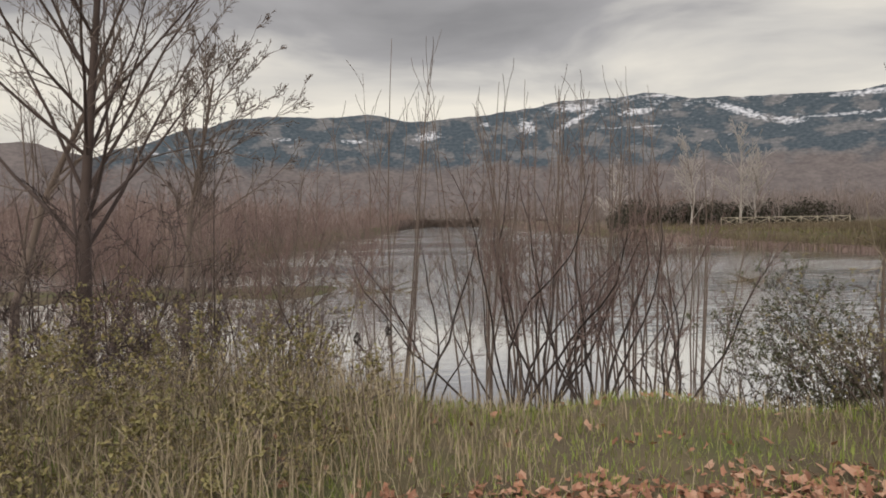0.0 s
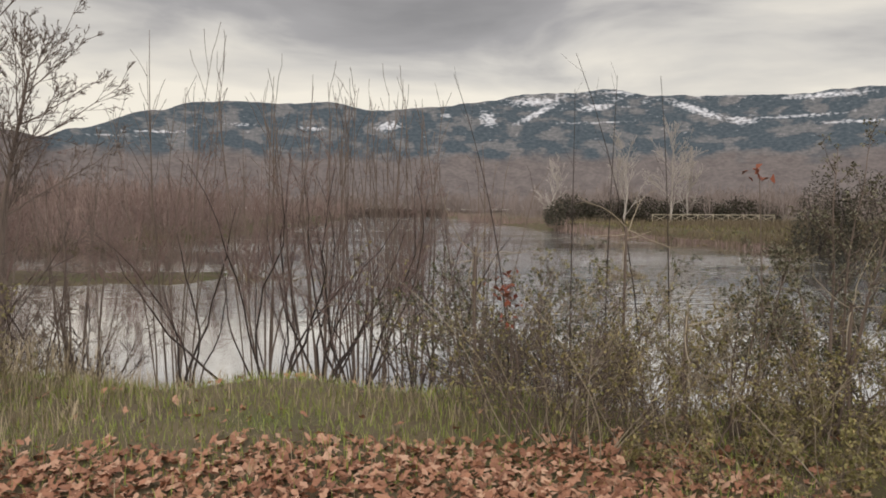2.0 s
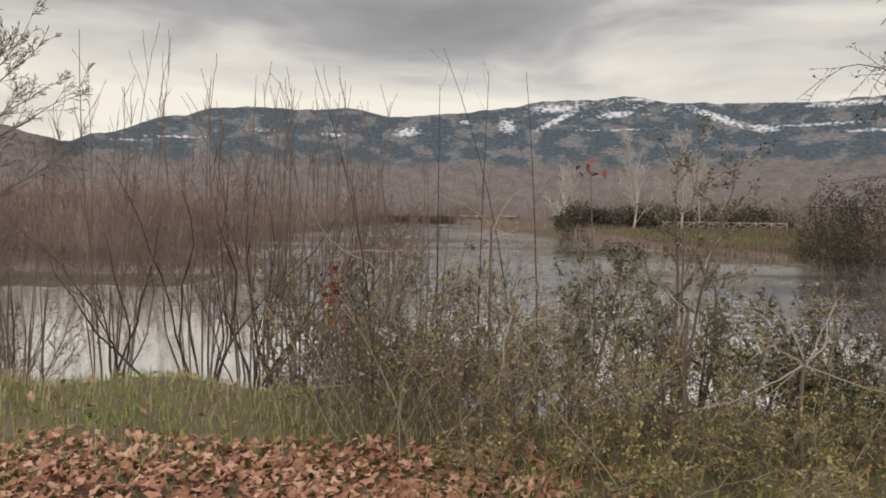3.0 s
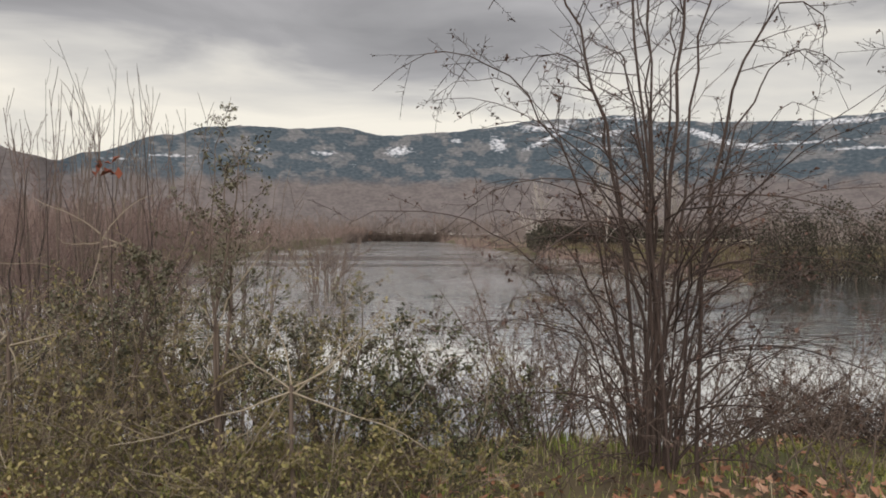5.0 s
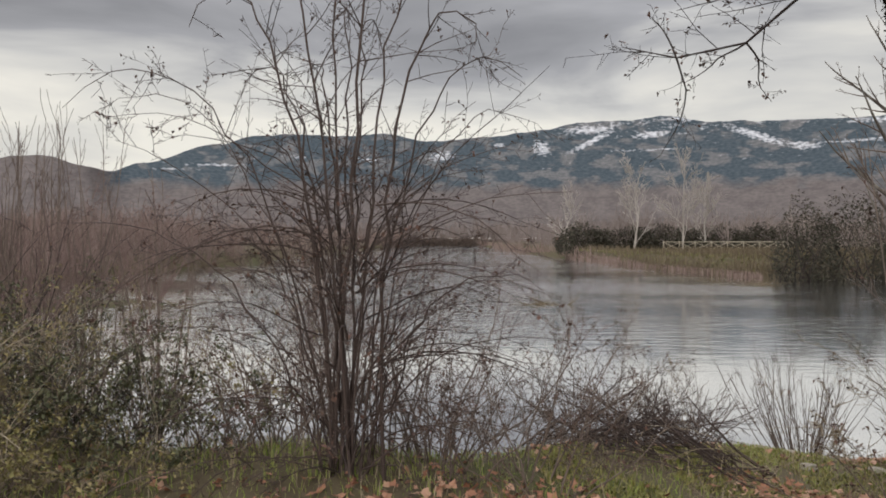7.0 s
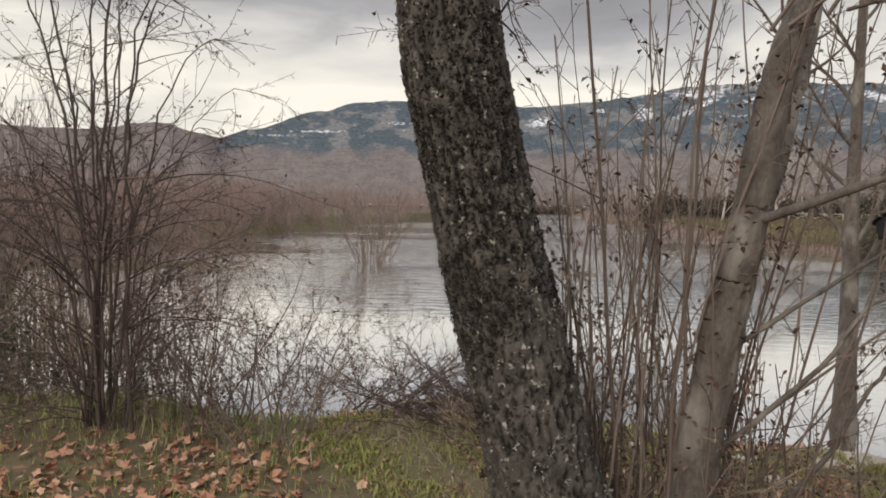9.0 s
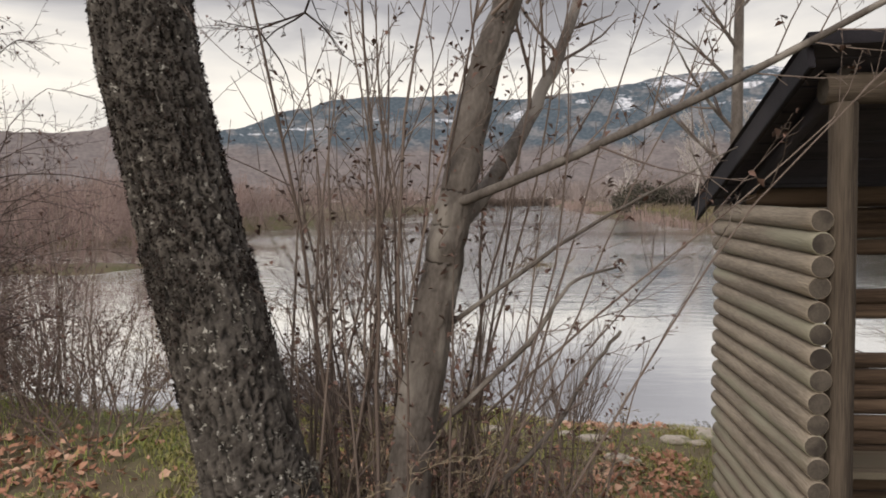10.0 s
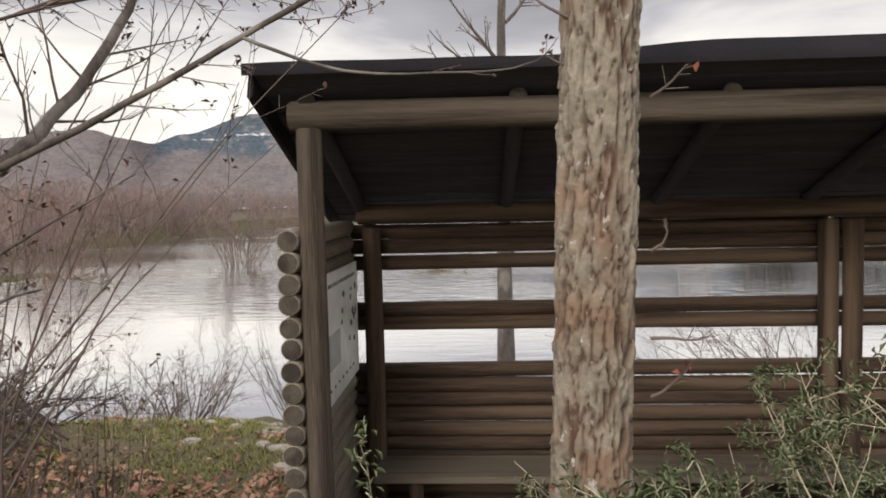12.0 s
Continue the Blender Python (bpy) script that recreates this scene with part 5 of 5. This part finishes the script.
def build_shelter():
    FLOOR = -0.68
    X0, X1, Y0, Y1 = 12.50, 18.9, 3.72, 5.32
    root = thing("log_shelter", (X0, Y0, FLOOR), "open-fronted log shelter with dark roof and lake-view slots", "shelter")
    o = Matrix.Translation((-X0, -Y0, -FLOOR))
    R = 0.0565
    along = lambda x, y, z: o @ Matrix.Translation((x, y, z))
    across = lambda x, y, z: o @ Matrix.Translation((x, y, z)) @ Matrix.Rotation(math.pi / 2, 4, "Z")
    up = lambda x, y, z: o @ Matrix.Translation((x, y, z)) @ Matrix.Rotation(-math.pi / 2, 4, "Y")
    # end walls of stacked logs
    for xw in (X0, X1):
        for i in range(19):
            z = 1.40 - i * 0.1098
            if z < FLOOR - 0.02:
                break
            place("log", log_mesh("log", 1.70 + 0.02 * math.sin(i * 7), R, i + int(xw)), across(xw, Y0 - 0.05 + 0.012 * math.sin(i * 5.1), z), M_LOG, root, M_ENDGRAIN)
    # posts
    for x in (12.62, 15.85, 18.75):
        place("post", log_mesh("post", 2.68, 0.064, int(x * 10), 16), up(x, Y0 + 0.015, FLOOR - 0.05), M_POSTWOOD, root, M_ENDGRAIN)
    for x in (12.70, 15.83, 15.99, 18.70):
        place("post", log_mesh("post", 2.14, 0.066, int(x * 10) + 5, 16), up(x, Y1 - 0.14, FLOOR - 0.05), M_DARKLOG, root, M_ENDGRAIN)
    # plates: front beam and back beam
    place("beam", log_mesh("beam", X1 - X0 + 0.2, 0.074, 77, 18, 0.012), along(X0 + 0.02, Y0 + 0.01, 2.02), M_POSTWOOD, root, M_ENDGRAIN)
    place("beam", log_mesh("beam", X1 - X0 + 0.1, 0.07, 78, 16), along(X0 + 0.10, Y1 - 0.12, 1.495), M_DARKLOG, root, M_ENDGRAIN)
    # back wall with open slots
    k = 0
    for z in (1.373, 1.263, 1.153, 0.815, 0.705, 0.365, 0.257, 0.149, 0.041, -0.067, -0.175, -0.283, -0.391, -0.499, -0.607):
        for xa, xb in ((12.53, 15.88), (15.93, 18.85)):
            k += 1
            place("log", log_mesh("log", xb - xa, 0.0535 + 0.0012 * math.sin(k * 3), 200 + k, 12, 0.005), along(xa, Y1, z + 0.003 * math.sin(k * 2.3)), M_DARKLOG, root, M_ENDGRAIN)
    # rafters, from front eave down to the back
    slope = math.atan2(1.465 - 2.205, 5.62 - 3.54)
    for i in range(7):
        x = 12.62 + i * 1.03
        m = o @ Matrix.Translation((x, 3.70, 2.085)) @ Matrix.Rotation(math.pi / 2, 4, "Z") @ Matrix.Rotation(-slope, 4, "Y")
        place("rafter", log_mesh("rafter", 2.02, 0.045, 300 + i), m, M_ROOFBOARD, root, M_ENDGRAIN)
    # roof boards and felt
    length = math.hypot(5.62 - 3.54, 2.205 - 1.465)
    rot = Matrix.Rotation(slope, 4, "X")
    nb = 16
    for i in range(nb):
        f = (i + 0.5) / nb
        y, z = 3.54 + (5.62 - 3.54) * f, 2.205 + (1.465 - 2.205) * f
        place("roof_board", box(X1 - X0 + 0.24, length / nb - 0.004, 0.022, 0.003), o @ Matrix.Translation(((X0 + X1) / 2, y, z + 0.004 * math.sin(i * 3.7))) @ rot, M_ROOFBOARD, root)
    b = Build()
    nx = 40
    for i in range(nx + 1):
        x = X0 - 0.14 + (X1 - X0 + 0.28) * i / nx
        w = 0.008 * noise.noise(Vector((x * 1.7, 0, 0))) + 0.045 * smooth(13.7, 14.7, x)
        for y, z in ((3.50, 2.18), (3.50, 2.235), (5.66, 1.475), (5.66, 1.445)):
            b.v.append(Vector((x, y, z + (w if z > 2.2 else 0))))
    for i in range(nx):
        a, c = i * 4, (i + 1) * 4
        b.f += [(a, a + 1, c + 1, c), (a + 1, a + 2, c + 2, c + 1), (a + 2, a + 3, c + 3, c + 2)]
    felt = part("roofing", b, M_ROOFFELT, root, "black felt roofing")
    felt.matrix_local = o
    # barge boards under the roof ends
    for x in (X0 - 0.11, X1 + 0.11):
        place("barge_board", box(0.03, length, 0.13, 0.004), o @ Matrix.Translation((x, 4.58, 1.775)) @ rot, M_ROOFFELT, root)
    # bench along the back
    place("bench_seat", box(X1 - X0 - 0.35, 0.42, 0.045, 0.008), along((X0 + X1) / 2 + 0.05, 4.98, -0.25), M_BENCH, root)
    for i in range(6):
        place("bench_leg", log_mesh("bench_leg", 0.43, 0.05, 400 + i), up(13.0 + i * 1.1, 4.86, FLOOR - 0.03), M_DARKLOG, root)
    return root


build_shelter()


def build_board():
    """The information board on the inner face of the end wall."""
    x, y0, y1, z0, z1 = 12.605, 3.98, 5.02, 0.44, 1.19
    root = thing("information_board", (x, (y0 + y1) / 2, z0), "pale faded information board on the log wall", "sign")
    w, h = y1 - y0, z1 - z0
    me = box(0.016, w, h, 0.003)
    panel = obj("panel", me, M_BOARD, root)
    panel.location = (0, 0, h / 2)
    ob = obj("picture", box(0.004, 0.30, 0.20, 0.001), M_PANEL, panel, "pale grey picture field")
    ob.location = (0.0105, -0.28, 0.30 - h / 2)
    rng = random.Random(8)
    for i in range(13):
        ob = obj("print_line", box(0.003, rng.uniform(0.02, 0.05), 0.022, 0.0005), M_PRINT, panel)
        ob.location = (0.0100, -0.46 + i * 0.072, h / 2 - 0.075)
    for i in range(13):
        b = Build()
        s = rng.uniform(0.022, 0.045)
        m = 9
        ring = [Vector((0.0095, math.cos(2 * math.pi * k / m) * s * rng.uniform(0.5, 1.2), math.sin(2 * math.pi * k / m) * s * 0.7 * rng.uniform(0.5, 1.2))) for k in range(m)]
        back = [Vector((0.0082, p.y, p.z)) for p in ring]
        b.v = ring + back
        b.f = [tuple(range(m))] + [(k, m + k, m + (k + 1) % m, (k + 1) % m) for k in range(m)]
        ob = part("printed_bird", b, M_PRINT, panel, smooth=False)
        ob.location = (0.0, 0.02 + rng.uniform(-0.1, 0.45), 0.20 - h / 2 + rng.uniform(0.0, 0.40))
    for i in range(7):
        ob = obj("print_line", box(0.003, 0.03, 0.014, 0.0005), M_PRINT, panel)
        ob.location = (0.0100, -0.42 + i * 0.12, 0.09 - h / 2)


build_board()

# ---- the plated tree and the green broom beside the path ----


def pine():
    rng = random.Random(51)
    g = height(13.78, 2.0)
    root = thing("plated_bark_tree", (13.78, 2.0, g), "upright trunk with pale plated bark and reddish furrows", "tree")
    furrowed_trunk(root, [(-0.08, 0, -0.1), (-0.068, 0, 0.3), (-0.048, 0, 1.0), (-0.014, 0, 2.0), (0.008, 0, 3.2), (0.03, 0, 4.6)], [0.15, 0.110, 0.102, 0.097, 0.095, 0.08], 0.020, (36.0, 6.5), M_PINEBARK, 8.8, 120, 520)
    t, lf = Build(), Build()
    for z, a in ((1.52, 0.0), (1.30, 0.15), (1.15, 0.0), (1.98, math.pi), (2.1, math.pi), (0.85, math.pi), (1.9, 0.1)):
        q = curve_pts((math.cos(a) * 0.1, -0.03, z - g * 0 + 0.0), (math.cos(a), -0.2, 0.4), rng.uniform(0.07, 0.16), 5, 0.2, 0.12, rng)
        t.tube(q, [0.005 * (1 - 0.6 * j / 5) for j in range(6)], 5)
        sprout(t, q, 0.004, 1, rng, 4, 0.5, (25, 60), 0.2, 0.05, 0.2, lf, 0.03, 0.25, 0.0016)
    part("twig_tangle", t, M_TWIG, root, "short side twigs")["kind"] = "stuff"
    part("withered_leaves", lf, M_REDLEAF, root)["kind"] = "stuff"
    crown = Build()
    for k in range(7):
        q = curve_pts((0.04, 0, 3.2 + 0.2 * k), (rng.gauss(0, 1), rng.gauss(0, 1), 0.6), 1.6, 8, 0.1, 0.02, rng)
        b = Build()
        b.tube(q, [0.03 * (1 - 0.85 * j / 8) for j in range(9)], 6)
        part("limb", b, M_TWIG, root)
        sprout(crown, q, 0.02, 2, rng, 8, 0.4, (25, 55), 0.1, 0.02, 0.15)
    part("crown", crown, M_TWIG, root)["kind"] = "stuff"


pine()
M_BROOM = mat("spiny_broom_stem", (0.24, 0.225, 0.145), (0.44, 0.39, 0.27), 0.7, 10, 0, (0.52, 0.47, 0.34), random_by="island")
M_BROOMLEAF = mat("green_needle", (0.085, 0.115, 0.055), (0.15, 0.18, 0.09), 0.6, 10, 0, (0.21, 0.225, 0.13), random_by="island")
for i, (x, y, n, h, sp, dx) in enumerate(((14.2, 1.75, 22, 1.1, 0.75, -0.1), (14.85, 1.85, 20, 1.2, 0.75, 0.0), (13.85, 1.7, 14, 0.88, 0.8, -0.25), (14.5, 2.3, 16, 1.1, 0.85, 0.0), (15.5, 2.0, 12, 1.25, 0.9, 0.0))):
    shrub("broom_bush", on(x, y), "low spiny green broom with pale stems", 500 + i, n, h, sp, 0.0085, M_BROOM, M_BROOM, 12, 2, -0.02, 0.06, lean=(dx, 0), leaf=M_BROOMLEAF, leaf_size=0.034, leaf_chance=0.95, many=(4, 7), wide=0.08, group="green broom beside the path", base=0.25, ratio=0.27, least=0.0018, category="bush", start=0.25, angle=(35, 75))

# ---- the shore by the shelter ----
shrub("shore_willow", (11.6, 8.0, WATER + 0.02), "small fan-shaped bare willow bush at the shore", 520, 56, 1.45, 0.8, 0.007, M_TWIG, M_TWIG, 8, 1, 0.05, 0.06, base=0.18, ratio=0.25, least=0.002, angle=(10, 25), group="")
for i, (x, y) in enumerate(((12.1, 7.95), (12.35, 7.8), (13.1, 8.0))):
    shrub("heath_tuft", (x, y, WATER + 0.08), "low dark twiggy tuft at the water", 530 + i, 12, 0.28, 0.9, 0.004, M_DARKTWIG, M_DARKTWIG, 6, 1, 0.02, 0.1, base=0.1, leaf=M_OLIVE, leaf_size=0.03, leaf_chance=0.5, group="tufts on the shore", category="tuft")
for i, (x, y, n, h) in enumerate(((9.6, 8.0, 12, 1.0), (10.2, 7.8, 12, 1.1), (10.0, 8.3, 10, 1.3), (16.6, 8.4, 14, 1.6), (17.6, 8.8, 14, 1.8), (9.0, 8.4, 10, 1.1))):
    shrub("bare_shrub", (x, y, max(height(x, y), WATER) - 0.05), "tangled bare shrub leaning over the water", 540 + i, n, h, 0.7, 0.010, M_TWIG, M_TWIG, 9, 2, -0.01, 0.1, lean=(0.25 if x < 12 else -0.7, 0.1), base=0.25, ratio=0.42, least=0.002, group="shrubs over the water")
bare_tree("slim_tree", (13.78, 9.45, WATER - 0.05), "slim upright tree at the lake's edge behind the shelter", 61, ((0, 0, -0.2), (0, 0, 1.5), (-0.02, 0, 3.0), (0, 0, 5.0), (0.1, 0, 7.5)), 0.125, 12, 1.7, M_TWIG, M_GREYBARK, (25, 50), 3, 6, 0.04, 0.003, 0.3)


def stones():
    rng = random.Random(71)
    meshes = []
    for k in range(5):
        bm = bmesh.new()
        bmesh.ops.create_icosphere(bm, subdivisions=2, radius=1.0)
        for v in bm.verts:
            v.co *= 1 + 0.28 * noise.noise(v.co * 1.1 + Vector((k * 7, 0, 0)))
            v.co.z *= 0.38
        me = bpy.data.meshes.new("stone")
        bm.to_mesh(me)
        bm.free()
        me.materials.append(M_STONE)
        me.polygons.foreach_set("use_smooth", [True] * len(me.polygons))
        meshes.append(me)
    for i in range(64):
        x = rng.uniform(10.6, 14.6)
        y = near_shore(x) - 0.3 - abs(rng.gauss(0, 1.0))
        if x > 12.3 and y < 5.9:
            continue
        s = rng.uniform(0.05, 0.12)
        ob = new("stone", meshes[i % 5])
        ob.matrix_world = Matrix.Translation((x, y, height(x, y) + s * 0.06)) @ Matrix.Rotation(rng.uniform(0, 6.28), 4, "Z") @ Matrix.Diagonal((s * rng.uniform(1, 1.9), s, s, 1))
        tagged(ob, "flat pale stone on the lake shore", "stone", "stones along the shore")


stones()

# ---- across the lake: fence, evergreen bushes, pale trees, driftwood ----


def far_fence():
    x0, x1, y0, y1 = 34.5, 49.0, 86.0, 84.0
    root = thing("rail_fence", (x0, y0, height(x0, y0)), "pale timber rail fence with crossed braces on the far bank", "fence")
    n = 8

    def beam(a, b, r, name):
        t = Build()
        t.tube([a, b], [r, r], 6, True)
        part(name, t, M_FENCE, root)

    for i in range(n + 1):
        p = Vector(((x1 - x0) * i / n, (y1 - y0) * i / n, 0))
        beam(p + Vector((0, 0, -0.4)), p + Vector((0, 0, 1.15)), 0.065, "post")
        if i < n:
            q = Vector(((x1 - x0) * (i + 1) / n, (y1 - y0) * (i + 1) / n, 0))
            beam(p + Vector((0, 0, 1.05)), q + Vector((0, 0, 1.05)), 0.055, "rail")
            beam(p + Vector((0, -0.07, 0.15)), q + Vector((0, -0.07, 1.0)), 0.04, "brace")
            beam(p + Vector((0, 0.07, 1.0)), q + Vector((0, 0.07, 0.15)), 0.04, "brace")


far_fence()


def leafy_mound(at, w, h, seed, material, label, n=4200, leaf=0.17):
    """A far evergreen bush: stems and an uneven crown of many leaf clumps."""
    rng = random.Random(seed)
    root = thing("evergreen_bush", at, label, "bush", "evergreen bushes on the far bank")
    b, t = Build(), Build()
    for _ in range(14):
        q = curve_pts((rng.gauss(0, w * 0.15), rng.gauss(0, w * 0.1), -0.2), (rng.gauss(0, 0.6), rng.gauss(0, 0.5), 1), h * 0.8, 6, 0.12, 0.02, rng)
        t.tube(q, [0.06 * (1 - 0.8 * j / 6) for j in range(7)], 5)
    for _ in range(n):
        d = Vector((rng.gauss(0, 1), rng.gauss(0, 1), abs(rng.gauss(0.1, 0.9)) - 0.12)).normalized()
        r = 0.55 + 0.45 * rng.random() ** 0.5 + 0.28 * noise.noise(d * 2.2 + Vector((seed, 0, 0)))
        b.leaf(Vector((d.x * w * 0.5 * r, d.y * w * 0.4 * r, d.z * h * r)), leaf * rng.uniform(0.6, 1.4), rng)
    part("stem_clump", t, M_DARKTWIG, root)["kind"] = "stuff"
    part("crown", b, material, root)["kind"] = "stuff"


for i, (x, y, w, h) in enumerate(((31.4, 46.5, 4.5, 5.0), (34.0, 45.5, 5.5, 5.4), (38.0, 45.0, 6.0, 4.9), (42.5, 44.5, 7.0, 5.2))):
    leafy_mound((x, y, max(height(x, y), WATER)), w, h, 600 + i, M_FARDARK, "rounded dark evergreen bush at the water")
for i, (x, y, w, h) in enumerate(((26.5, 93, 8, 3.2), (33.0, 97, 10, 3.0), (38.5, 98, 11, 3.3), (45.0, 98, 11, 3.0), (52.0, 98, 11, 3.1))):
    leafy_mound((x, y, max(height(x, y), WATER)), w, h, 620 + i, M_FARDARK, "low dark hedge behind the far bank", 2600, 0.35)
for i, (x, y, h) in enumerate(((31.5, 88, 10.5), (36.8, 86, 11.5), (43, 95, 9.0), (26, 100, 8.0))):
    rngt = random.Random(640 + i)
    bare_tree("birch_tree", (x, y, height(x, y)), "pale slender bare birch on the far bank", 640 + i, ((0, 0, -0.3), (0.5 - 0.4 * i, 0, h * 0.35), (0.1, 0, h * 0.6), (0.7 - 0.5 * i, 0, h * 0.9)), 0.12, 16, h * 0.5, M_BIRCH, M_BIRCH, (22, 52), 2, 9, 0.04, 0.022, 0.12)


def driftwood(at, size, seed, label):
    root = thing("driftwood", at, label, "driftwood", "driftwood in the lake")
    rng = random.Random(seed)
    b = Build()
    for _ in range(26):
        q = curve_pts((rng.gauss(0, size * 0.3), rng.gauss(0, size * 0.2), -0.05), (rng.gauss(0, 1), rng.gauss(0, 0.6), rng.uniform(0, 0.35)), size * rng.uniform(0.3, 0.9), 6, 0.12, 0.0, rng)
        b.tube(q, [0.035 * (1 - 0.75 * j / 6) for j in range(7)], 5)
    part("branch_tangle", b, M_REED, root)["kind"] = "stuff"


driftwood((-3.5, 28.0, WATER), 1.8, 1, "pale tangle of dead branches lying in the lake")
driftwood((11.9, 29.0, WATER), 1.2, 2, "low drifting log and mud in the open lake")
driftwood((26.0, 41.0, WATER), 2.2, 3, "pale fallen branches below the evergreen bush")


def far_sedge():
    """Brown sedge and low brush that hides the foot of the far bank."""
    rng = random.Random(88)
    b = Build()
    for _ in range(5000):
        x = rng.uniform(21.5, 29)
        tall = 1 - smooth(24.0, 26.0, x)
        y = far_shore(x) - 1.5 + abs(rng.gauss(0, 1.5 + 4 * tall))
        h = rng.uniform(0.2, 0.6) + tall * rng.uniform(0.3, 1.7)
        b.blade(Vector((x, y, max(height(x, y), WATER) - 0.05)), h, Vector((rng.gauss(0, 0.25), rng.gauss(0, 0.25), 0)) * h, 0.035)
    tagged(part("far_sedge", b, M_FARTWIG, None, smooth=False), "brown sedge and low brush along the far bank", "sedge", kind="stuff")


far_sedge()


def far_meadow():
    """Yellow-green winter grass on the far bank before the fence."""
    rng = random.Random(89)
    b = Build()
    for _ in range(16000):
        x, y = rng.uniform(24.5, 62), rng.uniform(50, 90)
        if y < far_shore(x) + 1.5:
            continue
        h = rng.uniform(0.12, 0.34)
        b.blade(Vector((x, y, height(x, y) - 0.02)), h, Vector((rng.gauss(0, 0.1), rng.gauss(0, 0.1), 0)), 0.06)
    tagged(part("far_meadow", b, M_FARGRASS, None, smooth=False), "yellow-green winter grass on the far bank", "grass", kind="stuff")


far_meadow()
